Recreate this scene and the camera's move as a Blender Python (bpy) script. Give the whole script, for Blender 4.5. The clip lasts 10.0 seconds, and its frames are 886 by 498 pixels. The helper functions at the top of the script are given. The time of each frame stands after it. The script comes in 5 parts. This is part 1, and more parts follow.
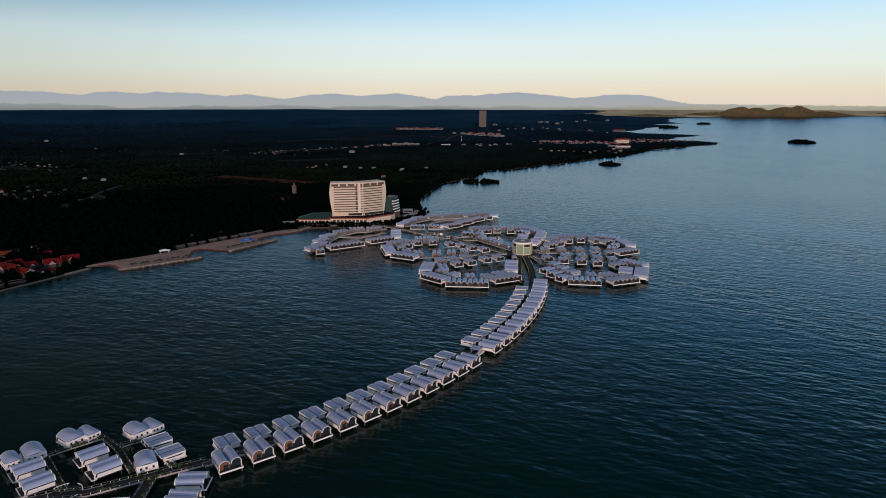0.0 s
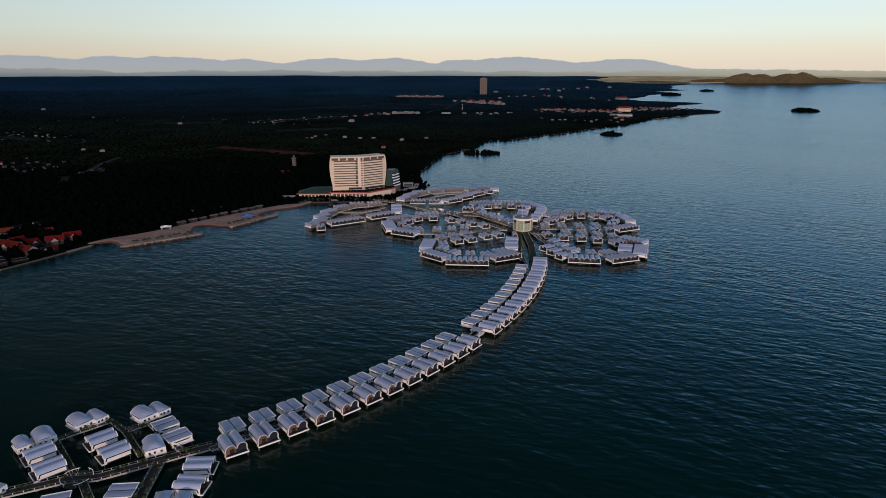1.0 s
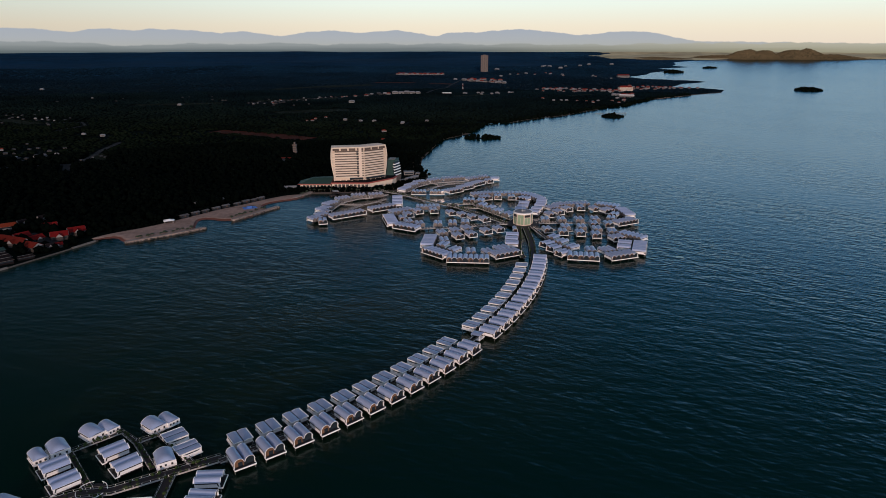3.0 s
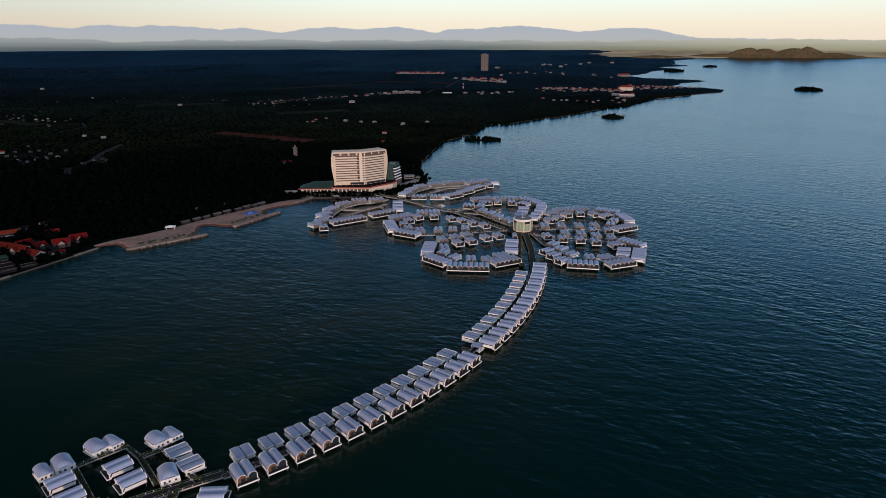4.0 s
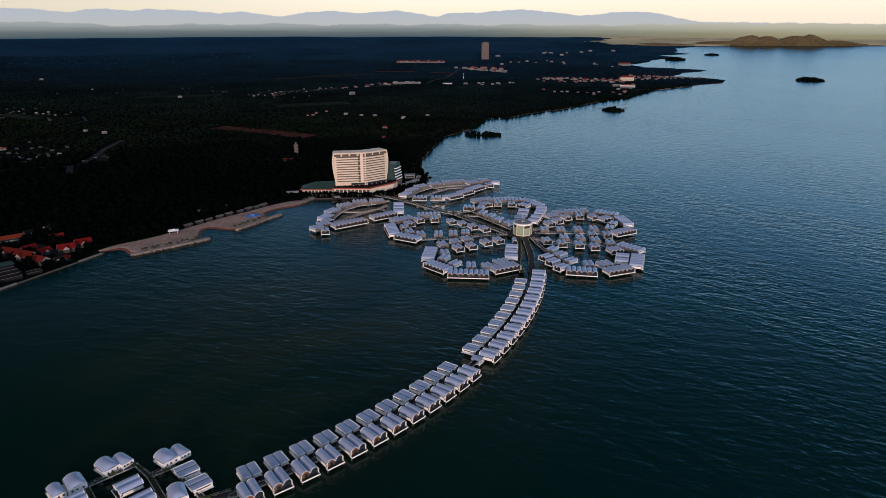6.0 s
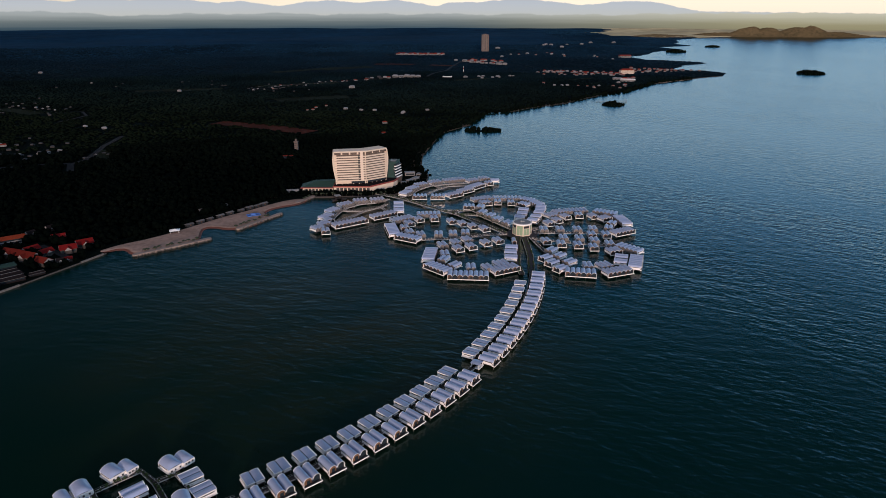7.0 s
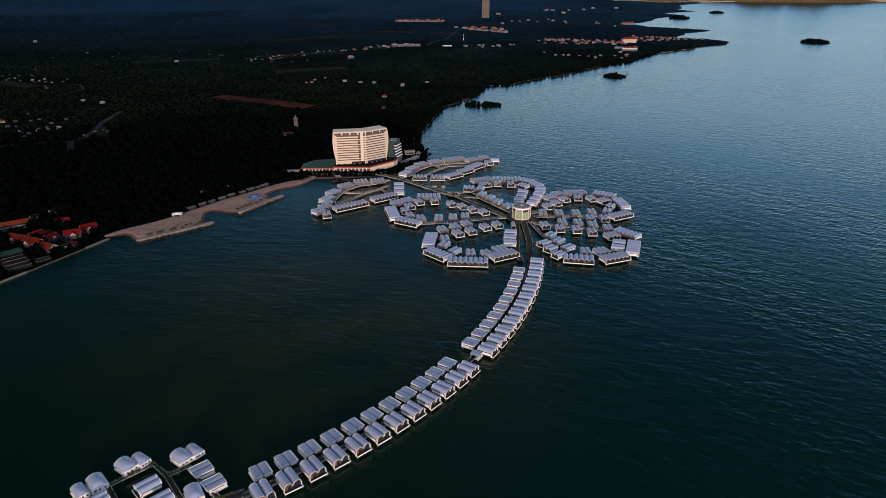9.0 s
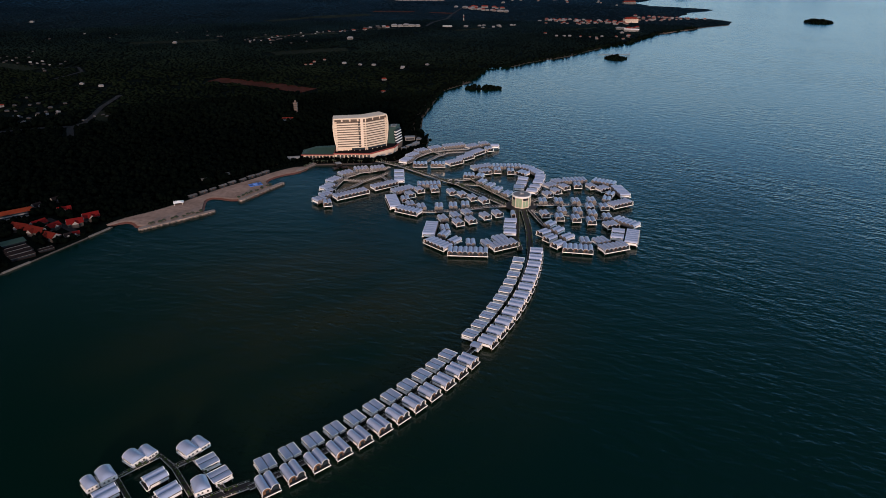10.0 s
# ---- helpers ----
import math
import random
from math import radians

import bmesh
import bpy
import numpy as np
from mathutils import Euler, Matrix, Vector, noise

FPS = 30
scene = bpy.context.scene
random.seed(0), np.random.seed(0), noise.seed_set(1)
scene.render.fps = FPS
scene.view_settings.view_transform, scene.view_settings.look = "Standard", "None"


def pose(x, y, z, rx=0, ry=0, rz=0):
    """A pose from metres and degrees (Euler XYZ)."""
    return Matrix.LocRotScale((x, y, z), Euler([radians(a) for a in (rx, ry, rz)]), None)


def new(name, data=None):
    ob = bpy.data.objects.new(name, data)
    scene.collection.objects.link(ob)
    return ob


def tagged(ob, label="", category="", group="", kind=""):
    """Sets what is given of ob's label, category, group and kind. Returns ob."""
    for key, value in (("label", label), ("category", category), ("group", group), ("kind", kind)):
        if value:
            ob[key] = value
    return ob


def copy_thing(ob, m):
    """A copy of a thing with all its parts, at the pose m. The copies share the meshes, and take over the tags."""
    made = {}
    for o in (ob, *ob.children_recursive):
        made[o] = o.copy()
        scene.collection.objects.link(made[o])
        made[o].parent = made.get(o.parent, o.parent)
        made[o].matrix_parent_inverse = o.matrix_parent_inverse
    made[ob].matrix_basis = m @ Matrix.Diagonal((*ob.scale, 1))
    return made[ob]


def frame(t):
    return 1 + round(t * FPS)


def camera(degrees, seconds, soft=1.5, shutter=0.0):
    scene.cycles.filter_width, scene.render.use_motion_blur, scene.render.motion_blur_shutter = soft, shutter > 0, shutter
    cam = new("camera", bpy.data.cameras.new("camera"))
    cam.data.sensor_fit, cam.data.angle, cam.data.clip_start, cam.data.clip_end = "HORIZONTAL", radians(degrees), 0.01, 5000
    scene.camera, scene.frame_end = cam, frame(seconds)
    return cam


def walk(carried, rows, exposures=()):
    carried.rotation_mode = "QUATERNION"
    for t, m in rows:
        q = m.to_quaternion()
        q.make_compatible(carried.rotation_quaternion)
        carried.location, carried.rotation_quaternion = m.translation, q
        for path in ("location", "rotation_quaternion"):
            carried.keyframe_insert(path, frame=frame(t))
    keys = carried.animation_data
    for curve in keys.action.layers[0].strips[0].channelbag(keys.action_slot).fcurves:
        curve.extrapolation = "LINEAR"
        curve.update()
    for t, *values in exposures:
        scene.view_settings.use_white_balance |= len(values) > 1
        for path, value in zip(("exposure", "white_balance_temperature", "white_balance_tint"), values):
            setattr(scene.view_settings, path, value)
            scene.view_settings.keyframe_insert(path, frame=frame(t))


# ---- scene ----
cam = camera(69.02, 10.0, soft=0.35)
# seconds, x, y, z, yaw, pitch, roll: a drone climbing straight up while it tips down
ROWS = [
    (0.0, -0.01, -0.01, 138.47, -0.001, -12.403, 0.05),
    (0.5, -0.10, -0.01, 142.99, 0.002, -14.068, 0.05),
    (1.0, -0.18, -0.06, 147.74, 0.023, -15.353, 0.05),
    (1.5, -0.20, -0.14, 152.48, 0.042, -16.298, 0.04),
    (2.0, -0.24, -0.18, 157.33, 0.068, -17.200, 0.03),
    (2.5, -0.32, -0.26, 161.88, 0.070, -17.491, 0.02),
    (4.0, -0.45, -0.39, 176.20, 0.090, -17.853, 0.03),
    (4.5, -0.52, -0.44, 180.81, 0.103, -18.151, 0.04),
    (5.0, -0.60, -0.51, 185.46, 0.115, -18.458, 0.04),
    (5.5, -0.66, -0.60, 190.10, 0.116, -18.777, 0.04),
    (7.0, -0.77, -0.88, 204.43, 0.100, -19.957, 0.03),
    (7.5, -0.84, -0.98, 208.97, 0.080, -20.479, 0.03),
    (8.0, -0.94, -1.07, 213.68, 0.074, -21.239, 0.03),
    (8.5, -1.02, -1.20, 218.33, 0.070, -22.052, 0.04),
    (9.0, -1.05, -1.36, 223.35, 0.080, -22.997, 0.04),
    (9.5, -1.10, -1.50, 228.05, 0.086, -23.883, 0.04),
    (10.0, -1.19, -1.58, 232.81, 0.086, -24.823, 0.04),
]
walk(cam, [(t, pose(x, y, z, 90 + pitch, -roll, yaw)) for t, x, y, z, yaw, pitch, roll in ROWS],
     exposures=[(0.0, -0.34, 6250, 10), (5.0, -0.06, 6200, 10), (8.0, 0.18, 6400, 10), (9.0, 0.25, 6600, 10), (10.0, 0.25, 6600, 10)])

# ---- light: the sun nearly down behind the drone, a bright western sky over it, a darker blue sky ahead above a pale horizon ----
SUN_YAW, SUN_UP = -178.0, 9.0
world = bpy.data.worlds.new("sky")
scene.world = world
world.use_nodes = True
wn, wl = world.node_tree.nodes, world.node_tree.links
wn.clear()
w_out = wn.new("ShaderNodeOutputWorld")
w_bg = wn.new("ShaderNodeBackground")
w_co = wn.new("ShaderNodeTexCoord")
w_xyz = wn.new("ShaderNodeSeparateXYZ")
w_ramp = wn.new("ShaderNodeValToRGB")
wl.new(w_co.outputs["Generated"], w_xyz.inputs[0])
wl.new(w_xyz.outputs["Z"], w_ramp.inputs[0])
SKY = [(0.0, (0.98, 0.82, 0.64)), (0.025, (1.05, 0.92, 0.70)), (0.055, (1.02, 1.08, 0.92)), (0.10, (0.92, 1.09, 1.08)),
       (0.155, (0.56, 0.92, 1.18)), (0.22, (0.22, 0.62, 1.16)), (0.32, (0.030, 0.185, 0.38)), (0.48, (0.008, 0.050, 0.085)), (1.0, (0.03, 0.07, 0.13))]
while len(w_ramp.color_ramp.elements) < len(SKY):
    w_ramp.color_ramp.elements.new(0.5)
for e, (at, col) in zip(w_ramp.color_ramp.elements, SKY):
    e.position, e.color = at, (*col, 1)


def toward(axis, low, high, a, b):
    """A smooth rise from a to b as the sky's direction turns towards an axis."""
    dot, rise = wn.new("ShaderNodeVectorMath"), wn.new("ShaderNodeMapRange")
    dot.operation, rise.interpolation_type = "DOT_PRODUCT", "SMOOTHSTEP"
    dot.inputs[1].default_value = Vector(axis).normalized()
    for k, value in enumerate((low, high, a, b)):
        rise.inputs[k + 1].default_value = value
    wl.new(w_co.outputs["Generated"], dot.inputs[0]), wl.new(dot.outputs["Value"], rise.inputs[0])
    return rise.outputs[0]


# the open sea's side of the sky is brighter than the land's, and the western sky glows round the sunset
w_side, w_glow, w_sum = wn.new("ShaderNodeVectorMath"), wn.new("ShaderNodeVectorMath"), wn.new("ShaderNodeVectorMath")
w_side.operation, w_glow.operation, w_sum.operation = "SCALE", "SCALE", "ADD"
w_high, w_mix = wn.new("ShaderNodeMapRange"), wn.new("ShaderNodeMix")
w_high.inputs[1].default_value, w_high.inputs[2].default_value = 0.085, 0.235
w_high.interpolation_type = "SMOOTHSTEP"
wl.new(w_xyz.outputs["Z"], w_high.inputs[0])
wl.new(toward((0.92, 0.38, 0.0), -0.36, 0.40, 0.74, 1.0), w_mix.inputs["A"])
wl.new(w_high.outputs[0], w_mix.inputs["Factor"]), wl.new(toward((0.92, 0.38, 0.0), -0.34, 0.82, 0.09, 1.15), w_mix.inputs["B"])
wl.new(w_ramp.outputs[0], w_side.inputs[0]), wl.new(w_mix.outputs["Result"], w_side.inputs["Scale"])
w_glow.inputs[0].default_value = (1.55, 1.62, 2.05)
wl.new(toward((0.0, -0.72, 0.69), 0.12, 1.0, 0.0, 0.285), w_glow.inputs["Scale"])
wl.new(w_side.outputs[0], w_sum.inputs[0]), wl.new(w_glow.outputs[0], w_sum.inputs[1])

# the far distance below the sky, tens of kilometres off: a hazy plain under the horizon and a pale mountain range over it
RANGE = [(-58, 85), (-33.4, 95), (-31.3, 93), (-28.6, 74), (-27.6, 94), (-26.1, 96), (-24.6, 87), (-23.2, 98), (-20.5, 94), (-18.1, 74), (-17, 89), (-15.7, 83), (-13.5, 54),
         (-11.4, 84), (-9.3, 96), (-7.1, 81), (-4, 101), (-2.1, 78), (-0.6, 56), (0.2, 81), (2.9, 85), (6.1, 107), (9.3, 85), (11.2, 62), (14.2, 86), (16.2, 89),
         (17.7, 71), (19.2, 41), (20.4, 24), (24.5, 20), (33.5, 8), (58, 6)]          # degrees of azimuth, height (4810 to one)


def sky_node(kind, **values):
    node = wn.new(kind)
    for key, value in values.items():
        node.inputs[int(key[1:])].default_value = value
    return node


def math_node(operation, a, b):
    node = wn.new("ShaderNodeMath")
    node.operation = operation
    for k, value in enumerate((a, b)):
        if isinstance(value, (int, float)):
            node.inputs[k].default_value = value
        else:
            wl.new(value, node.inputs[k])
    return node.outputs[0]


def sky_ramp(stops, source):
    ramp = wn.new("ShaderNodeValToRGB")
    while len(ramp.color_ramp.elements) < len(stops):
        ramp.color_ramp.elements.new(0.5)
    for e, (at, col) in zip(ramp.color_ramp.elements, stops):
        e.position, e.color = at, (*col, 1)
    wl.new(source, ramp.inputs[0])
    return ramp.outputs[0]


def sky_noise(stretch, scale, detail):
    scaled, tex = wn.new("ShaderNodeMapping"), sky_node("ShaderNodeTexNoise")
    scaled.inputs["Scale"].default_value = stretch
    tex.inputs["Scale"].default_value, tex.inputs["Detail"].default_value = scale, detail
    wl.new(w_co.outputs["Generated"], scaled.inputs["Vector"]), wl.new(scaled.outputs[0], tex.inputs["Vector"])
    return tex.outputs[0]


def sky_blend(factor, a, b):
    node = wn.new("ShaderNodeMix")
    node.data_type = "RGBA"
    wl.new(factor, node.inputs["Factor"]), wl.new(a, node.inputs["A"]), wl.new(b, node.inputs["B"])
    return node.outputs["Result"]


azimuth = math_node("ARCTAN2", w_xyz.outputs["X"], w_xyz.outputs["Y"])
place = math_node("MULTIPLY_ADD", azimuth, 180 / math.pi / 116)
place.node.inputs[2].default_value = 0.5
crest = sky_ramp([((a + 58) / 116, (h / 125,) * 3) for a, h in RANGE], place)
crest = math_node("MULTIPLY", crest, 125 / 4810)
crest = math_node("ADD", crest, math_node("MULTIPLY", math_node("SUBTRACT", sky_noise((1, 1, 1), 70, 6), 0.5), 0.0042))
over = math_node("SUBTRACT", w_xyz.outputs["Z"], crest)
above = sky_node("ShaderNodeMapRange", _1=-0.0006, _2=0.0006)
wl.new(over, above.inputs[0])
# a lower, nearer line of foothills
foot = math_node("MULTIPLY", math_node("SUBTRACT", sky_noise((1, 1, 0.2), 11, 6), 0.42), 0.022)
near_foot = sky_node("ShaderNodeMapRange", _1=-0.0008, _2=0.0008)
wl.new(math_node("SUBTRACT", w_xyz.outputs["Z"], foot), near_foot.inputs[0])
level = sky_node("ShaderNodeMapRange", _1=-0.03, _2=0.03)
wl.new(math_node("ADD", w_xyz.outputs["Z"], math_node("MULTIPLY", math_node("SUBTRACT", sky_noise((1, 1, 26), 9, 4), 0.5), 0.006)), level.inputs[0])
# haze, and sunlight towards the right, are painted into these three colour ramps
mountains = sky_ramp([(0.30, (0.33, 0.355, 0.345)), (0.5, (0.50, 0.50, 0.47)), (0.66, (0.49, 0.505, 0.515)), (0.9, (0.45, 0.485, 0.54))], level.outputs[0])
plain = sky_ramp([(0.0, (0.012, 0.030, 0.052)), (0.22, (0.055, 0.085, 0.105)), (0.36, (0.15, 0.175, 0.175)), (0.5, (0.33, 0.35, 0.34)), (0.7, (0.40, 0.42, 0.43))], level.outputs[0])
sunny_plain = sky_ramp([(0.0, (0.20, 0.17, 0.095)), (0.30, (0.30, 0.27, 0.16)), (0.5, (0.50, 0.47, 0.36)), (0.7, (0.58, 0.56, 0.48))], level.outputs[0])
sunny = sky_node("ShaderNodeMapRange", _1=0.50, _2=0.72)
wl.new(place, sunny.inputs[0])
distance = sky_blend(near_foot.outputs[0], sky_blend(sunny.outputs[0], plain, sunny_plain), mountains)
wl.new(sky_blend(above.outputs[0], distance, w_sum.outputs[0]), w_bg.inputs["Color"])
w_bg.inputs["Strength"].default_value = 1.0
wl.new(w_bg.outputs[0], w_out.inputs[0])

sun = new("sun", bpy.data.lights.new("sun", "SUN"))
sun.data.energy, sun.data.angle, sun.data.color = 2.7, radians(6), (1.0, 0.70, 0.56)
sun.matrix_world = pose(0, 0, 300, 90 - SUN_UP, 0, SUN_YAW + 180)

# ---- materials ----
def material(name, colour, rough=0.7, metal=0.0, vary=0.25, grain=2.0, patch=0.15, bump=0.2, depth=0.05, by_object=0.0, tint=None, spec=0.5, by_island=0.0, far=None):
    """A surface whose colour varies at two scales (grain and patch: cycles a metre) and from object to object."""
    m = bpy.data.materials.new(name)
    m.use_nodes = True
    n, l = m.node_tree.nodes, m.node_tree.links
    b = n["Principled BSDF"]
    b.inputs["Roughness"].default_value, b.inputs["Metallic"].default_value, b.inputs["Specular IOR Level"].default_value = rough, metal, spec
    geo = n.new("ShaderNodeNewGeometry")
    fine, wide = n.new("ShaderNodeTexNoise"), n.new("ShaderNodeTexNoise")
    for node, scale in ((fine, grain), (wide, patch)):
        node.inputs["Scale"].default_value, node.inputs["Detail"].default_value = scale, 4
        l.new(geo.outputs["Position"], node.inputs["Vector"])
    add = n.new("ShaderNodeMath")
    l.new(fine.outputs[0], add.inputs[0]), l.new(wide.outputs[0], add.inputs[1])
    last = add
    if by_island:
        by_object = by_island
    if by_object:
        info, mul, plus = n.new("ShaderNodeObjectInfo"), n.new("ShaderNodeMath"), n.new("ShaderNodeMath")
        mul.operation = "MULTIPLY"
        mul.inputs[1].default_value = by_object
        l.new(geo.outputs["Random Per Island"] if by_island else info.outputs["Random"], mul.inputs[0])
        l.new(add.outputs[0], plus.inputs[0]), l.new(mul.outputs[0], plus.inputs[1])
        last = plus
    ramp = n.new("ShaderNodeMapRange")
    ramp.inputs[1].default_value, ramp.inputs[2].default_value = 0.6, 1.4 + by_object
    ramp.inputs[3].default_value, ramp.inputs[4].default_value = 0.0, 1.0
    l.new(last.outputs[0], ramp.inputs[0])
    mix = n.new("ShaderNodeMix")
    mix.data_type = "RGBA"
    dark = tint or [c * (1 - vary) for c in colour]
    light = [min(1, c * (1 + vary)) for c in colour]
    mix.inputs["A"].default_value, mix.inputs["B"].default_value = (*dark, 1), (*light, 1)
    l.new(ramp.outputs[0], mix.inputs["Factor"])
    last = mix
    if far:          # colour inland, blue haze painted into far ones; where it begins and takes over
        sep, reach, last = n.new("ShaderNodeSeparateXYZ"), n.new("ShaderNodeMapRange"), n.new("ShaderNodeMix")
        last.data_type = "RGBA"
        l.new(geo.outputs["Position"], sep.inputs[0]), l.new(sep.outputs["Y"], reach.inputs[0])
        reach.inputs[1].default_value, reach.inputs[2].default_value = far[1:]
        far_tone, spots = n.new("ShaderNodeMix"), n.new("ShaderNodeMapRange")
        far_tone.data_type = "RGBA"
        far_tone.inputs["A"].default_value, far_tone.inputs["B"].default_value = (*[c * 0.6 for c in far[0]], 1), (*[c * 1.4 for c in far[0]], 1)
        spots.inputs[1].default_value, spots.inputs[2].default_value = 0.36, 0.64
        l.new(wide.outputs[0], spots.inputs[0]), l.new(spots.outputs[0], far_tone.inputs["Factor"]), l.new(far_tone.outputs["Result"], last.inputs["B"])
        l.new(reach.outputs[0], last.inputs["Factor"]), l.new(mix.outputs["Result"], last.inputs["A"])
    l.new(last.outputs["Result"], b.inputs["Base Color"])
    if bump:
        bp = n.new("ShaderNodeBump")
        bp.inputs["Strength"].default_value, bp.inputs["Distance"].default_value = bump, depth
        l.new(fine.outputs[0], bp.inputs["Height"]), l.new(bp.outputs[0], b.inputs["Normal"])
    return m


def sea_material():
    m = bpy.data.materials.new("sea_water")
    m.use_nodes = True
    n, l = m.node_tree.nodes, m.node_tree.links
    b = n["Principled BSDF"]
    b.inputs["IOR"].default_value = 1.333
    b.inputs["Specular Tint"].default_value = (0.50, 0.90, 0.98, 1)
    b.inputs["Specular IOR Level"].default_value = 0.48
    geo = n.new("ShaderNodeNewGeometry")

    def waves(scale, turn, stretch, detail):
        mp, tx = n.new("ShaderNodeMapping"), n.new("ShaderNodeTexNoise")
        mp.vector_type = "TEXTURE"  # crests run along the turned x axis
        mp.inputs["Rotation"].default_value = (0, 0, radians(turn))
        mp.inputs["Scale"].default_value = (1 / (scale * stretch), 1 / scale, 1 / scale)
        tx.inputs["Scale"].default_value, tx.inputs["Detail"].default_value = 1.0, detail
        l.new(geo.outputs["Position"], mp.inputs["Vector"]), l.new(mp.outputs[0], tx.inputs["Vector"])
        return tx
    swell, chop, calm = waves(0.105, -30, 0.55, 2), waves(0.28, -20, 0.6, 1), waves(0.006, -58, 0.35, 4)
    silt, ripple = waves(0.012, 35, 0.45, 4), waves(0.7, -10, 0.5, 2)
    rp = n.new("ShaderNodeMath")
    rp.operation = "MULTIPLY_ADD"
    rp.inputs[1].default_value = 0.07
    l.new(ripple.outputs[0], rp.inputs[0]), l.new(chop.outputs[0], rp.inputs[2])
    sm = n.new("ShaderNodeMath")
    sm.operation = "MULTIPLY_ADD"
    sm.inputs[1].default_value = 1.9
    l.new(swell.outputs[0], sm.inputs[0]), l.new(rp.outputs[0], sm.inputs[2])
    wind = n.new("ShaderNodeMapRange")
    wind.inputs[1].default_value, wind.inputs[2].default_value = 0.40, 0.56
    wind.inputs[3].default_value, wind.inputs[4].default_value = 0.55, 1.0
    l.new(calm.outputs[0], wind.inputs[0])
    bp = n.new("ShaderNodeBump")
    bp.inputs["Distance"].default_value = 0.52
    # calmer in the lee of the shore and far out
    xyz, lee, far, m1, m2 = n.new("ShaderNodeSeparateXYZ"), n.new("ShaderNodeMapRange"), n.new("ShaderNodeMapRange"), n.new("ShaderNodeMath"), n.new("ShaderNodeMath")
    l.new(geo.outputs["Position"], xyz.inputs[0])
    for node, axis, row in ((lee, "X", (-200, 200, 0.6, 1.0)), (far, "Y", (360, 900, 0.92, 0.50))):
        for k, value in enumerate(row):
            node.inputs[k + 1].default_value = value
        l.new(xyz.outputs[axis], node.inputs[0])
    m1.operation = m2.operation = "MULTIPLY"
    l.new(lee.outputs[0], m1.inputs[0]), l.new(far.outputs[0], m1.inputs[1])
    l.new(m1.outputs[0], m2.inputs[0]), l.new(wind.outputs[0], m2.inputs[1])
    l.new(m2.outputs[0], bp.inputs["Strength"])
    l.new(sm.outputs[0], bp.inputs["Height"]), l.new(bp.outputs[0], b.inputs["Normal"])
    b.inputs["Roughness"].default_value = 0.23
    mix = n.new("ShaderNodeMix")
    mix.data_type = "RGBA"
    mix.inputs["A"].default_value, mix.inputs["B"].default_value = (0.0004, 0.0118, 0.0074, 1), (0.0230, 0.0235, 0.0095, 1)
    mr = n.new("ShaderNodeMapRange")
    mr.inputs[1].default_value, mr.inputs[2].default_value = 0.30, 0.70
    off, reach, shoal = n.new("ShaderNodeVectorMath"), n.new("ShaderNodeMapRange"), n.new("ShaderNodeMath")
    off.operation, shoal.operation, reach.interpolation_type = "DISTANCE", "MULTIPLY", "SMOOTHSTEP"
    off.inputs[1].default_value = (-75, 385, 0)
    reach.inputs[1].default_value, reach.inputs[2].default_value, reach.inputs[3].default_value, reach.inputs[4].default_value = 40, 210, 1.0, 0.0
    l.new(geo.outputs["Position"], off.inputs[0]), l.new(off.outputs["Value"], reach.inputs[0])
    l.new(silt.outputs[0], mr.inputs[0]), l.new(mr.outputs[0], shoal.inputs[0]), l.new(reach.outputs[0], shoal.inputs[1])
    l.new(shoal.outputs[0], mix.inputs["Factor"])
    l.new(mix.outputs["Result"], b.inputs["Base Color"])
    return m


def glass(name, colour, rough=0.08):
    m = bpy.data.materials.new(name)
    m.use_nodes = True
    b = m.node_tree.nodes["Principled BSDF"]
    b.inputs["Base Color"].default_value, b.inputs["Roughness"].default_value = (*colour, 1), rough
    b.inputs["IOR"].default_value = 1.5
    return m


M_SEA = sea_material()
# its far colour holds the blue haze of distance
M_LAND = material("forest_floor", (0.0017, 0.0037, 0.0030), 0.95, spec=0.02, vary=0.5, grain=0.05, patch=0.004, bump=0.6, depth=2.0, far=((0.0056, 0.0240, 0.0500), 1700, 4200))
M_SAND = material("beach_sand", (0.28, 0.190, 0.150), 0.95, spec=0.1, vary=0.36, grain=0.25, patch=0.05, bump=0.5, depth=0.3)
M_ROCK = material("rock_armour", (0.065, 0.058, 0.052), 0.9, vary=0.35, grain=0.5, patch=0.1, bump=0.6, depth=0.3)
M_EARTH = material("red_earth", (0.050, 0.0135, 0.0085), 0.95, spec=0.05, vary=0.45, grain=0.06, patch=0.015)
M_ASPHALT = material("asphalt", (0.018, 0.018, 0.020), 0.9, spec=0.1, vary=0.2, grain=0.4, patch=0.05)
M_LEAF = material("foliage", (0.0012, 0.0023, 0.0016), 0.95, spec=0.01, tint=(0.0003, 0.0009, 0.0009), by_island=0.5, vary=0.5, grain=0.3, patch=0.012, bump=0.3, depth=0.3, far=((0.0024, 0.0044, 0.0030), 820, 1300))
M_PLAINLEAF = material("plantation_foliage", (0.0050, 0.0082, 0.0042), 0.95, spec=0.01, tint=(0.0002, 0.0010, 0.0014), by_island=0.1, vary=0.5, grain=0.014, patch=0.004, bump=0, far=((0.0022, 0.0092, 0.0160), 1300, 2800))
M_PALM = material("palm_leaf", (0.016, 0.026, 0.010), 0.8, vary=0.35, grain=0.6, patch=0.05, by_object=0.4)
M_BARK = material("bark", (0.14, 0.11, 0.085), 0.9, vary=0.3, grain=2.0)
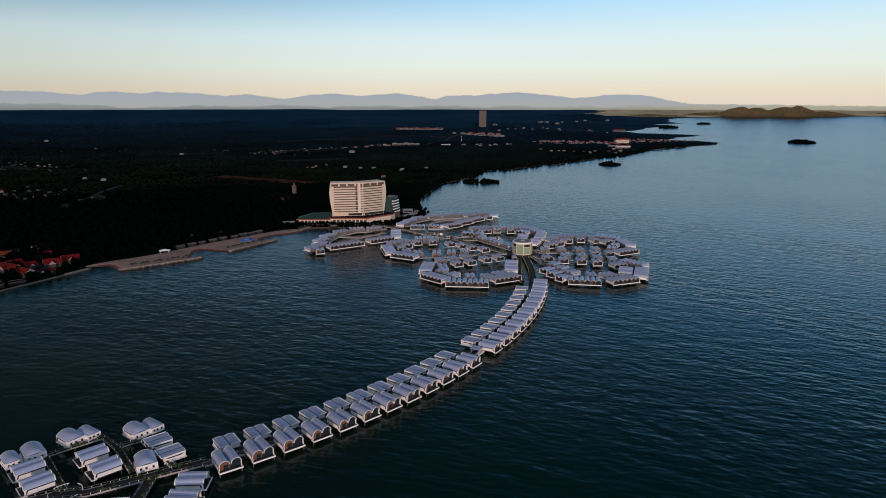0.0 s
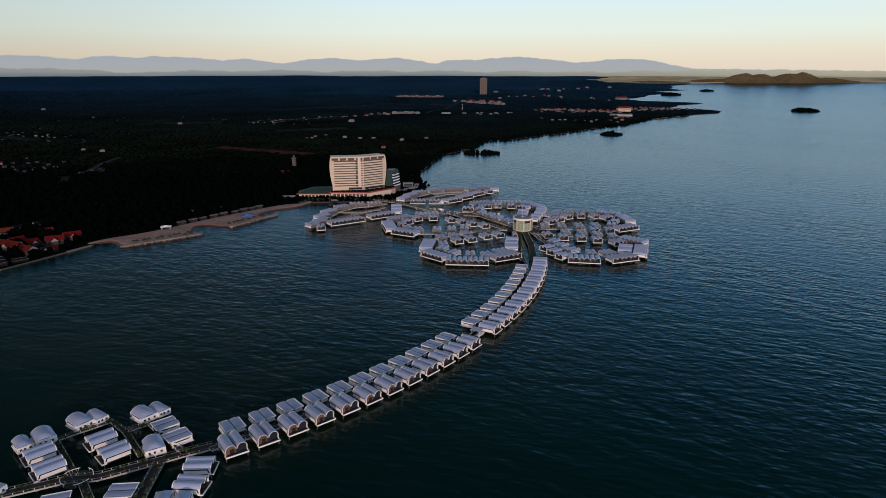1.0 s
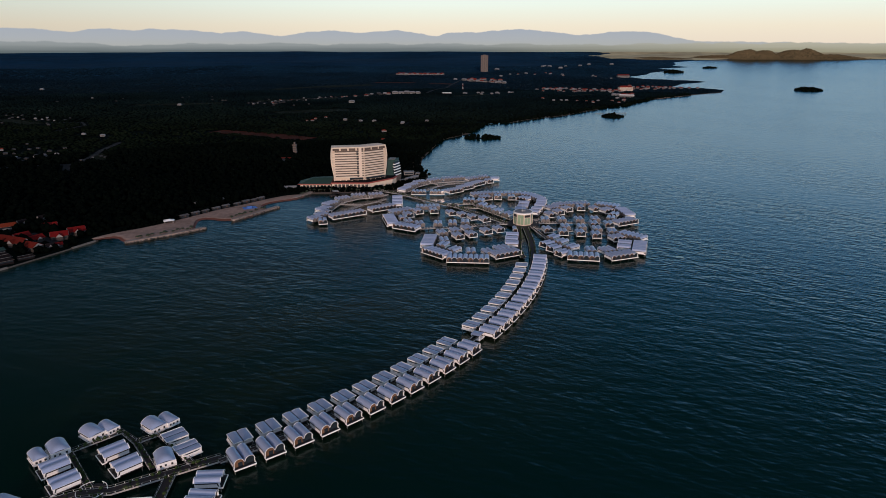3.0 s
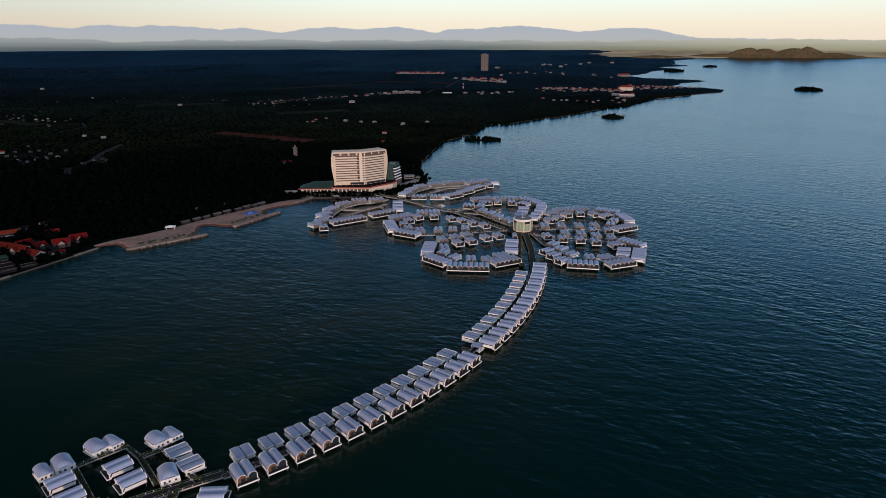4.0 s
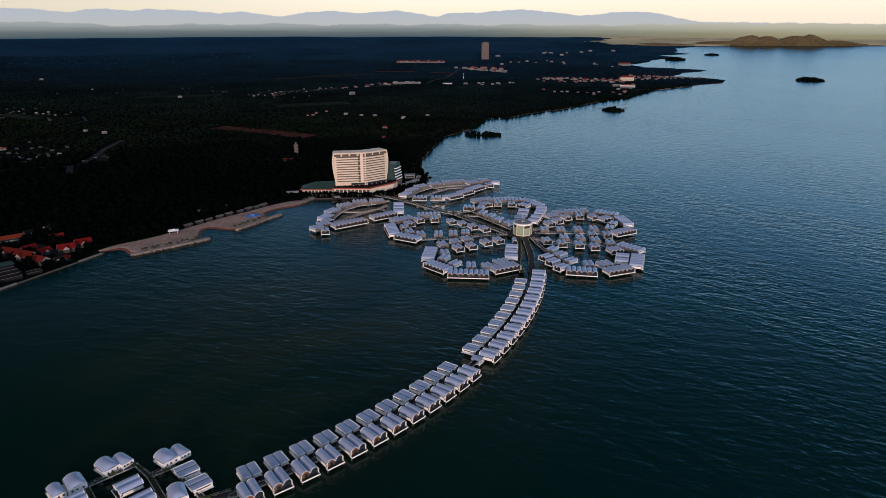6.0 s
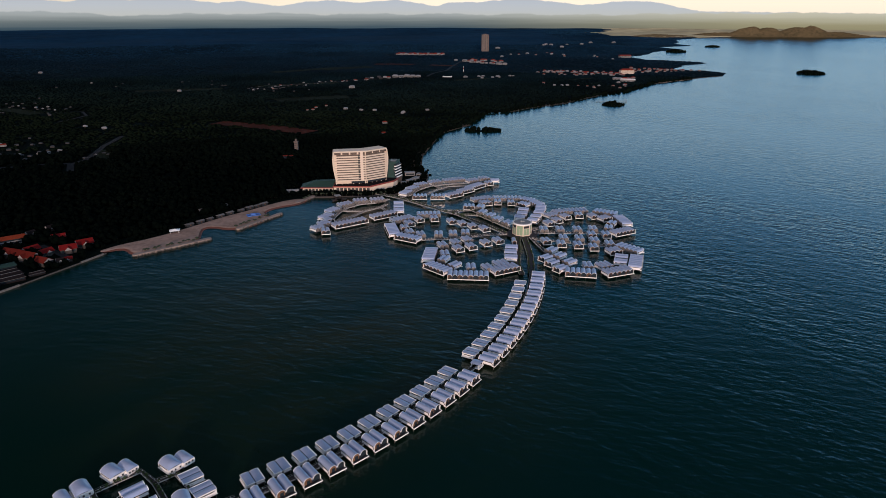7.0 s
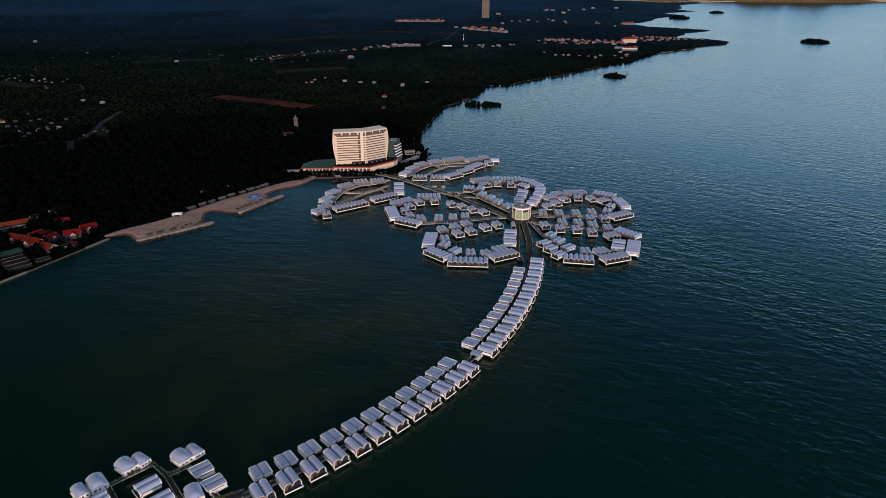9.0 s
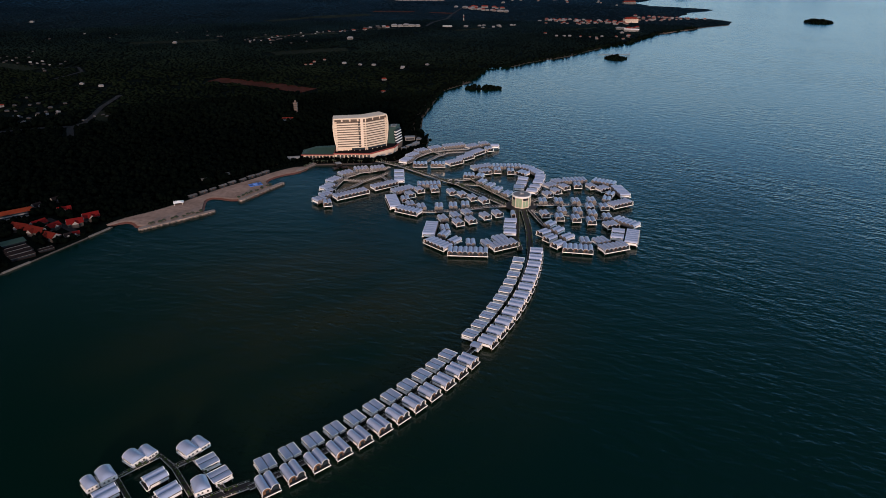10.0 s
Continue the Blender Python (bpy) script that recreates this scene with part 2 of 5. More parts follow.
M_ROOF = material("vault_sheet_metal", (0.385, 0.445, 0.60), 0.38, 0.3, vary=0.10, grain=1.2, patch=0.05, bump=0.1, by_object=0.7)
M_WHITE = material("white_render", (0.86, 0.84, 0.81), 0.7, vary=0.08, grain=0.7, patch=0.06, by_object=0.3)
M_CREAM = material("cream_render", (0.66, 0.55, 0.44), 0.75, vary=0.08, grain=0.5, patch=0.05)
M_TRIM = material("trim", (0.88, 0.85, 0.81), 0.6, vary=0.1, grain=0.8)
M_TIMBER = material("stained_timber", (0.085, 0.042, 0.025), 0.6, vary=0.25, grain=2.5, patch=0.3, by_object=0.6)
M_DARK = material("dark_opening", (0.014, 0.016, 0.019), 0.5, vary=0.3, grain=0.8)
# gutters between vaults, near black: the shade of the gap is in the colour
M_GUTTER = material("gutter_gap_shade", (0.016, 0.016, 0.019), 0.7, vary=0.25, grain=1.0)
# timber of the stem's arches, the warm light on it in the colour
M_WARMTIMBER = material("warm_lit_timber", (0.17, 0.088, 0.045), 0.55, vary=0.3, grain=2.0, patch=0.3, by_object=0.5)
M_WALK = material("pale_pink_paving", (0.25, 0.195, 0.165), 0.85, vary=0.2, grain=0.8, patch=0.08)
M_DECK = material("weathered_decking", (0.022, 0.016, 0.016), 0.8, vary=0.25, grain=1.2, patch=0.1, by_object=0.3)
M_STILT = material("concrete_pile", (0.13, 0.12, 0.11), 0.85, vary=0.3, grain=1.0)
M_PANE = glass("window_glass", (0.02, 0.028, 0.035))
M_GREEN_GLASS = material("pale_green_glazing", (0.27, 0.36, 0.24), 0.25, vary=0.08, grain=0.3)
M_REDROOF = material("red_clay_tiles", (0.15, 0.017, 0.009), 0.75, spec=0.15, vary=0.3, grain=0.8, patch=0.1, by_object=0.5)
M_ORANGE = material("orange_clay_tiles", (0.14, 0.024, 0.010), 0.75, spec=0.08, vary=0.25, grain=0.8, patch=0.1)
M_REDTRIM = material("red_fascia", (0.26, 0.045, 0.035), 0.6, vary=0.15, grain=0.6)
M_GREENROOF = material("green_roof_sheet", (0.017, 0.046, 0.034), 0.6, vary=0.2, grain=0.5, patch=0.08)
M_GREYROOF = material("grey_roof", (0.22, 0.23, 0.24), 0.7, vary=0.2, grain=0.5, patch=0.08, by_object=0.5)
M_BLUE = material("blue_canvas", (0.05, 0.13, 0.38), 0.6, vary=0.3, grain=0.6)
M_SHRUB = material("shrub_leaf", (0.035, 0.055, 0.018), 0.9, spec=0.1, vary=0.5, grain=0.8, patch=0.1)
M_HILL = material("dry_hillside", (0.100, 0.076, 0.040), 0.95, spec=0.05, tint=(0.044, 0.040, 0.022), by_island=0.4, vary=0.5, grain=0.06, patch=0.008, bump=0)
M_SEAWALL = material("weathered_concrete", (0.13, 0.12, 0.11), 0.9, vary=0.3, grain=0.5, patch=0.08)
M_HOUSE = material("house_wall", (0.20, 0.192, 0.188), 0.8, vary=0.2, grain=0.5, patch=0.08, by_object=0.6)
M_PALEROOF = material("pale_house_roof", (0.18, 0.18, 0.19), 0.7, vary=0.3, grain=0.5, patch=0.08, by_object=1.2)
M_DARKROOF = material("dark_roof_tiles", (0.011, 0.009, 0.010), 0.9, spec=0.03, vary=0.3, grain=0.6, patch=0.1)
M_DIM = material("dim_wall", (0.040, 0.034, 0.031), 0.85, vary=0.3, grain=0.5, patch=0.08, by_object=0.6)
M_DIMROOF = material("dim_roof_sheet", (0.038, 0.042, 0.050), 0.8, spec=0.1, vary=0.4, grain=0.5, patch=0.08, by_object=1.0)
M_TOWER = material("pink_render", (0.098, 0.074, 0.064), 0.8, vary=0.12, grain=0.3, patch=0.04)
M_ENDWALL = material("grey_louvred_end", (0.15, 0.135, 0.125), 0.7, vary=0.15, grain=1.0, patch=0.1, by_object=0.5)
# far woods: distance haze is mixed into the leaf colours as blue
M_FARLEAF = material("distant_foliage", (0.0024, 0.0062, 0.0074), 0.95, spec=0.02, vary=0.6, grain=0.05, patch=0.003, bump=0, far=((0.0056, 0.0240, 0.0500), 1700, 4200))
M_HORIZON = material("far_woods_blue_haze", (0.0056, 0.0240, 0.0500), 0.95, spec=0.02, vary=0.4, grain=0.02, patch=0.002, bump=0, far=((0.0090, 0.0310, 0.0600), 3900, 6500))
# farmland paled by distance: the haze is put into the base colour
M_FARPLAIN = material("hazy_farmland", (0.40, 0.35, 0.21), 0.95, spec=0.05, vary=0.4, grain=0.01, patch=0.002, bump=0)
M_FIELD = material("dull_green_field", (0.0080, 0.0105, 0.0056), 0.95, spec=0.05, vary=0.35, grain=0.05, patch=0.01, bump=0)
M_HOTEL = material("warm_white_render", (0.62, 0.525, 0.41), 0.7, vary=0.07, grain=0.4, patch=0.05, by_object=0.15)

M_WETSAND = material("wet_red_sand", (0.13, 0.045, 0.030), 0.7, vary=0.2, grain=0.3, patch=0.05)
# curtain tan of the hotel windows, with the recess shade in the colour
M_TAN = material("shaded_loggia", (0.095, 0.070, 0.054), 0.75, vary=0.3, grain=0.7, patch=0.1, by_object=0.5)
M_CRIMSON = material("crimson_roof_tiles", (0.125, 0.0065, 0.0065), 0.75, spec=0.08, vary=0.35, grain=0.8, patch=0.1, by_object=0.6)
M_VILLAGERED = material("old_red_roof_tiles", (0.085, 0.0095, 0.0060), 0.8, spec=0.08, vary=0.4, grain=0.8, patch=0.1, by_object=0.6)
M_MUD = material("tidal_mud", (0.050, 0.036, 0.027), 0.85, spec=0.2, vary=0.4, grain=0.1, patch=0.02, bump=0.3, depth=0.2)
M_KERB = material("pale_deck_edge", (0.42, 0.40, 0.38), 0.7, vary=0.2, grain=0.8, patch=0.1)
M_HUTROOF = material("weathered_hut_roof", (0.085, 0.082, 0.084), 0.85, spec=0.2, vary=0.4, grain=0.6, patch=0.2, by_object=0.8)

# ---- helpers for building ----
def thing(name, label, category, group="", x=0.0, y=0.0, z=0.0, turn=0.0):
    ob = new(name)
    ob.empty_display_size = 1.0
    ob.matrix_basis = pose(x, y, z, 0, 0, turn)
    return tagged(ob, label, category, group)


def part(name, bm, mat, parent, label=""):
    me = bpy.data.meshes.new(name)
    bm.to_mesh(me)
    bm.free()
    me.materials.append(mat)
    ob = new(name, me)
    ob.parent = parent
    return tagged(ob, label)


def box(bm, x0, x1, y0, y1, z0, z1, bevel=0.0):
    v = [bm.verts.new((x, y, z)) for z in (z0, z1) for x, y in ((x0, y0), (x1, y0), (x1, y1), (x0, y1))]
    f = [bm.faces.new([v[i] for i in q]) for q in ((3, 2, 1, 0), (4, 5, 6, 7), (0, 1, 5, 4), (1, 2, 6, 5), (2, 3, 7, 6), (3, 0, 4, 7))]
    if bevel:
        edges = list({e for q in f for e in q.edges})
        bmesh.ops.bevel(bm, geom=edges, offset=bevel, segments=1, affect="EDGES")
    return bm


def boxes(*rows, bevel=0.0):
    bm = bmesh.new()
    for r in rows:
        box(bm, *r, bevel=bevel)
    return bm


def prism(bm, ring, z0, z1, top=None):
    """A solid on a plan outline; top: another outline for the upper side."""
    low = [bm.verts.new((x, y, z0)) for x, y in ring]
    high = [bm.verts.new((x, y, z1)) for x, y in (top or ring)]
    n = len(ring)
    bm.faces.new(low[::-1]), bm.faces.new(high)
    for i in range(n):
        bm.faces.new((low[i], low[(i + 1) % n], high[(i + 1) % n], high[i]))
    return bm


def tube(bm, x, y, z0, z1, r0, r1=None, sides=8):
    ring = [(x + r0 * math.cos(a), y + r0 * math.sin(a)) for a in [math.tau * i / sides for i in range(sides)]]
    r1 = r0 if r1 is None else r1
    top = [(x + r1 * math.cos(a), y + r1 * math.sin(a)) for a in [math.tau * i / sides for i in range(sides)]]
    return prism(bm, ring, z0, z1, top)


def arc(w, rise, steps):
    """Points (y, z) of a segmental arch of that span and rise, from one springing to the other."""
    r = (w * w / 4 + rise * rise) / (2 * rise)
    a = math.asin(min(1.0, w / 2 / r))
    if rise > w / 2:
        a = math.pi - a
    return [(-r * math.sin(a * (1 - 2 * i / steps)), r * math.cos(a * (1 - 2 * i / steps)) - (r - rise)) for i in range(steps + 1)]


def vault(x0, x1, yc, w, z, rise, thick, steps=10):
    """A curved roof shell."""
    bm = bmesh.new()
    out, inn = arc(w, rise, steps), arc(w - 2 * thick, rise - thick, steps)
    rows = [[bm.verts.new((x, yc + y, z + h)) for y, h in line] for x in (x0, x1) for line in (out, inn)]
    a, b, c, d = rows
    for i in range(steps):
        bm.faces.new((a[i], a[i + 1], c[i + 1], c[i]))
        bm.faces.new((b[i + 1], b[i], d[i], d[i + 1]))
        bm.faces.new((a[i + 1], a[i], b[i], b[i + 1]))
        bm.faces.new((c[i], c[i + 1], d[i + 1], d[i]))
    bm.faces.new((a[0], c[0], d[0], b[0])), bm.faces.new((c[-1], a[-1], b[-1], d[-1]))
    return bm


def arch_panel(x0, x1, yc, w, zb, z, rise, steps=8):
    """A wall whose top follows an arch."""
    bm = bmesh.new()
    line = [(-w / 2, zb - z)] + arc(w, rise, steps) + [(w / 2, zb - z)]
    p = [bm.verts.new((x0, yc + y, z + h)) for y, h in line]
    q = [bm.verts.new((x1, yc + y, z + h)) for y, h in line]
    bm.faces.new(p), bm.faces.new(q[::-1])
    for i in range(len(p)):
        j = (i + 1) % len(p)
        bm.faces.new((p[j], p[i], q[i], q[j]))
    return bm


# the farthest land and water are drawn in towards the drone's mid height, so that the world ends before 4.7 km
NEAR_END, FAR_END, EYE_MID = 1200.0, 4650.0, 170.0


def drawn_in(x, y, z):
    x, y, z = np.asarray(x, float), np.asarray(y, float), np.asarray(z, float)
    r = np.maximum(np.hypot(x, y), 1.0)
    span = FAR_END - NEAR_END
    d = np.where(r > NEAR_END, NEAR_END + span * (1 - np.exp(-np.maximum(r - NEAR_END, 0) / span)), r)
    s = d / r
    return x * s, y * s, z * s + EYE_MID * (1 - s)


def sheet(name, X, Y, Z, mat, smooth=True):
    """A surface over a grid of places."""
    rows, cols = X.shape
    me = bpy.data.meshes.new(name)
    idx = np.arange(rows * cols).reshape(rows, cols)
    quads = np.stack([idx[:-1, :-1], idx[:-1, 1:], idx[1:, 1:], idx[1:, :-1]], -1).reshape(-1, 4)
    me.from_pydata(np.stack([X, Y, Z], -1).reshape(-1, 3).tolist(), [], quads.tolist())
    me.polygons.foreach_set("use_smooth", [smooth] * len(me.polygons))
    me.materials.append(mat)
    return new(name, me)


def wavy(X, Y, seed, scale):
    """Smooth rolling values between about -1 and 1."""
    rng = np.random.RandomState(seed)
    out = np.zeros_like(X, float)
    for k in range(7):
        a, f = rng.uniform(0, math.tau), scale * 1.6 ** (k * 0.6)
        out += np.sin((X * math.cos(a) + Y * math.sin(a)) * f + rng.uniform(0, 6)) / 1.35 ** k
    return out / 3.0

# ---- sea, land and distance ----
def circle_grid(a0, a1, na, r0, r1, nr):
    A, R = np.meshgrid(np.radians(np.linspace(a0, a1, na)), np.geomspace(r0, r1, nr), indexing="ij")
    return R * np.sin(A), R * np.cos(A)


X, Y = circle_grid(-180, 180, 361, 0.05, 15500, 240)
tagged(sheet("water", *drawn_in(X, Y, 0 * X), M_SEA), "dark teal sea with fine wind ripples", "sea", kind="structure")

# the shoreline: village and hotel, the bay north of it, the headland, the bays beyond
SHORE = [(-3000, -400), (-900, 130), (-600, 275), (-440, 378), (-352, 452), (-340, 477), (-320, 520), (-306, 553), (-268, 600), (-240, 632),
         (-207, 668), (-190, 700), (-173, 722), (-155, 744), (-127, 744), (-60, 752), (-38, 795), (-26, 834), (-40, 905), (-37, 985),
         (-21, 1100), (-2, 1199), (48, 1283), (97, 1446), (142, 1463), (195, 1530), (296, 1624), (415, 1786), (514, 1873),
         (668, 2121), (857, 2299), (1010, 2410), (1085, 2553), (1050, 2650)]
BEYOND = [(930, 2720), (1050, 2950), (1255, 3154), (1133, 3299), (1020, 3400), (1000, 3633), (1180, 3900), (1320, 4224), (1611, 4561),
          (1560, 4900), (1912, 5222), (1900, 5600), (2009, 5797), (2300, 6700), (2645, 7211), (3412, 7952), (5236, 8019), (8500, 9000), (30000, 20000),
          (30000, 45000), (-45000, 45000), (-45000, -400)]
COAST = np.array(SHORE + BEYOND, float)


def inland(X, Y):
    """Metres from the shoreline, below nought at sea."""
    P = np.stack([np.ravel(X), np.ravel(Y)], -1).astype(float)
    best, inside = np.full(len(P), 1e12), np.zeros(len(P), bool)
    for a, b in zip(COAST, np.roll(COAST, -1, 0)):
        ab, ap = b - a, P - a
        t = np.clip(ap @ ab / (ab @ ab), 0, 1)
        best = np.minimum(best, ((ap - t[:, None] * ab) ** 2).sum(1))
        cross = (a[1] > P[:, 1]) != (b[1] > P[:, 1])
        inside ^= cross & (P[:, 0] < (b[0] - a[0]) * (P[:, 1] - a[1]) / (b[1] - a[1] + 1e-9) + a[0])
    return (np.sqrt(best) * np.where(inside, 1, -1)).reshape(np.shape(X))


def land_height(X, Y, D=None):
    X, Y = np.asarray(X, float), np.asarray(Y, float)
    D = inland(X, Y) if D is None else D
    R = np.hypot(X, Y)
    ragged = D + np.clip(R / 250, 0, 14) * wavy(X, Y, 3, 0.035)
    roll = 2.0 + np.clip((R - 1600) / 2500, 0, 1) * 16
    H = 0.12 * ragged
    H = np.where(H > 1.0, 1.0 + 0.9 * (1 - np.exp(-(H - 1.0) / 2)), H)
    H = H + np.clip((D - 60) / 400, 0, 1) * (roll * 0.5 + roll * 0.7 * wavy(X, Y, 8, 0.0022))
    return np.clip(H, -4, None)


def height_at(x, y):
    return float(land_height(np.array([x]), np.array([y]))[0])


X, Y = circle_grid(-66, 46, 520, 330, 15000, 520)
D = inland(X, Y)
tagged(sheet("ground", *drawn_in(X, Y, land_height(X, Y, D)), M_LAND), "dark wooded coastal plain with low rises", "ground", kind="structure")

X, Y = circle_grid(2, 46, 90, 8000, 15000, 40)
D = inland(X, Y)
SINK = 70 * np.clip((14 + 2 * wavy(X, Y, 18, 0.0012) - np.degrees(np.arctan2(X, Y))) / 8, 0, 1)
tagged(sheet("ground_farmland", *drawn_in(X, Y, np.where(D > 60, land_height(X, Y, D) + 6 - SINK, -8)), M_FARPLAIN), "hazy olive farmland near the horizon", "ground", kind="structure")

X, Y = circle_grid(-50, 22, 220, 3900, 13000, 70)
D, R = inland(X, Y), np.hypot(X, Y)
Z = -22 * np.clip((5600 - R) / 1400, 0, 1) - 70 * np.clip((np.degrees(np.arctan2(X, Y)) + 2 * wavy(X, Y, 17, 0.0012) - 8) / 7, 0, 1) + land_height(X, Y, D) + 7 + np.clip((R - 5000) / 4000, 0, 1) * 34 * np.clip(wavy(X, Y, 12, 0.0011), 0, 1)
tagged(sheet("ground_far", *drawn_in(X, Y, np.where(D > 40, Z, -8)), M_HORIZON), "far rolling woodland tinted with blue haze", "ground", kind="structure")

def hill(x, y, height, wide, deep, seed):
    n = 44
    U, V = np.meshgrid(np.linspace(-1, 1, n), np.linspace(-1, 1, n), indexing="ij")
    q = np.clip(1 - np.hypot(U, V), 0, 1)
    X, Y = x + U * wide, y + V * deep
    Z = height * (q * q * (3 - 2 * q)) * (1 + 0.30 * wavy(X, Y, seed, 0.010)) + 4 * (q > 0) * wavy(X, Y, seed + 1, 0.05) - 3
    tagged(sheet("hill", *drawn_in(X, Y, Z), M_HILL), "rounded coastal hill with dry olive-brown woods", "hill", kind="structure")


HILLS = [(3700, 8200, 104, 400, 420, 1), (3880, 8180, 100, 330, 380, 9), (4270, 8200, 112, 380, 420, 2), (4440, 8210, 104, 360, 400, 8),
         (4760, 8250, 48, 520, 330, 4), (3420, 8350, 46, 500, 420, 7), (5900, 8600, 36, 900, 400, 6), (2500, 7900, 30, 700, 500, 5)]
for row in HILLS:
    hill(*row)


def low_island(x, y, rx, ry, h, seed, label):
    n, rows = 40, [0, 0.35, 0.65, 0.85, 1.0, 1.15]
    A = np.linspace(0, math.tau, n)
    R = np.array(rows)[:, None] * (1 + 0.16 * np.sin(A * 2 + seed) + 0.1 * np.sin(A * 5 + seed * 2))
    X, Y = x + rx * R * np.cos(A), y + ry * R * np.sin(A)
    Z = np.repeat((h * (1 - np.array(rows) ** 2))[:, None], n, 1) - 0.4
    tagged(sheet("island", *drawn_in(X, Y, Z), M_LAND), label, "island", kind="structure")


ISLES = [(410, 1592, 24, 34, 3.5), (1391, 2530, 46, 46, 4), (1442, 4200, 60, 50, 4), (1985, 5000, 50, 40, 2), (71, 1212, 33, 12, 1.2)]
for k, row in enumerate(ISLES):
    low_island(*row, k + 1, "small wooded island with dark mangroves")


# ---- beach, breakwaters and seawalls ----
def outline(name, ring, z0, z1, mat, label, category, slope=0.0):
    """A low body of ground on a plan outline (anticlockwise), its edges running out by slope metres."""
    p = np.array(ring)
    d = np.roll(p, -1, 0) - np.roll(p, 1, 0)
    d /= np.hypot(*d.T)[:, None]
    low = (p + np.stack([d[:, 1], -d[:, 0]], -1) * slope).tolist()
    bm = prism(bmesh.new(), low, z0, z1, ring)
    me = bpy.data.meshes.new(name)
    bm.to_mesh(me)
    bm.free()
    me.materials.append(mat)
    return tagged(new(name, me), label, category, kind="structure")


def rounded(points, times=3):
    """Chaikin's corner cutting on a closed outline."""
    p = np.array(points, float)
    for _ in range(times):
        q = np.roll(p, -1, 0)
        p = np.stack([0.75 * p + 0.25 * q, 0.25 * p + 0.75 * q], 1).reshape(-1, 2)
    return p.tolist()


BEACH = rounded([(-316, 548), (-303, 563), (-290, 560), (-281, 547), (-262, 561), (-240, 583), (-246, 604), (-249, 621), (-238, 630),
                 (-214, 619), (-198, 636), (-190, 662), (-202, 674), (-198, 690), (-186, 703), (-170, 712), (-163, 732), (-186, 722),
                 (-216, 681), (-236, 658), (-259, 619), (-282, 587), (-306, 567)])
outline("beach", BEACH, 1.1, 1.5, M_SAND, "curving pale sand beach", "beach", 2.5)
outline("beach_foreshore", BEACH, -0.8, 1.2, M_WETSAND, "wet red-brown sand along the water", "beach", 8.0)


def breakwater(a, b, width, seed):
    rng = np.random.RandomState(seed)
    a, b = Vector(a), Vector(b)
    along = (b - a).normalized()
    side = Vector((-along.y, along.x))
    ring = []
    for k in range(24):
        t = math.tau * k / 24
        ring.append(tuple((b if math.cos(t) > 0 else a) + along * math.cos(t) * width + side * math.sin(t) * width))
    ob = thing("breakwater", "low breakwater of grey rocks with a levelled sandy top", "breakwater", "beach breakwaters")
    part("core", prism(bmesh.new(), ring, -1.5, 1.75), M_WALK, ob, "levelled pale top")
    bm = bmesh.new()
    n = int((b - a).length / 1.1)
    for k in range(2 * n + 26):
        if k < 2 * n:
            p = a + (b - a) * ((k // 2 + rng.rand()) / n) + side * (width + rng.uniform(-0.5, 1.3)) * (1 if k % 2 else -1)
        else:
            t = rng.uniform(-1.6, 1.6) + (math.pi if k % 2 else 0)
            p = (a if k % 2 else b) + along * math.cos(t) * width + side * math.sin(t) * width
        s = rng.uniform(0.6, 1.15)
        m = Matrix.Translation((p.x, p.y, rng.uniform(-0.3, 0.9))) @ Euler(rng.uniform(0, 6, 3)).to_matrix().to_4x4() @ Matrix.Diagonal((s, s * 0.8, s * 0.7, 1))
        bmesh.ops.create_icosphere(bm, subdivisions=1, radius=1.0, matrix=m)
    tagged(part("rock_armour", bm, M_ROCK, ob), kind="stuff")


breakwater((-279, 543), (-228, 587), 2.6, 1)
breakwater((-209, 619), (-179, 671), 2.5, 2)
breakwater((-170, 716), (-157, 742), 2.8, 3)


def wall_along(name, points, width, z0, z1, mat, label, category):
    bm = bmesh.new()
    p = [Vector(q) for q in points]
    left, right = [], []
    for i, q in enumerate(p):
        d = (p[min(i + 1, len(p) - 1)] - p[max(i - 1, 0)]).normalized()
        s = Vector((-d.y, d.x)) * width / 2
        left.append(q + s), right.append(q - s)
    for i in range(len(p) - 1):
        prism(bm, [tuple(right[i]), tuple(right[i + 1]), tuple(left[i + 1]), tuple(left[i])], z0, z1)
    me = bpy.data.meshes.new(name)
    bm.to_mesh(me)
    bm.free()
    me.materials.append(mat)
    return tagged(new(name, me), label, category, kind="structure")


wall_along("seawall", [(-600, 273), (-440, 377), (-352, 451), (-340, 476), (-321, 518), (-308, 548)], 0.9, -2, 1.0, M_ROCK, "dark stone seawall along the village shore", "seawall")
wall_along("seawall_pale", [(-351, 453.3), (-346, 463.7), (-341, 474.1)], 1.3, -1, 1.4, M_SEAWALL, "pale rendered seawall by the restaurant", "seawall")
wall_along("seawall_terrace", [(-318.2, 524.5), (-313, 536.5), (-309, 545.7)], 1.3, -1, 1.5, M_SEAWALL, "pale terrace wall with a balustrade by the water", "seawall")
wall_along("seawall_hotel", [(-155, 740), (-125, 742), (-90, 744), (-60, 752), (-40, 778), (-24, 812), (-22, 850), (-30, 880)], 1.4, -2, 1.5, M_DIM, "stone seawall below the hotel gardens", "seawall")


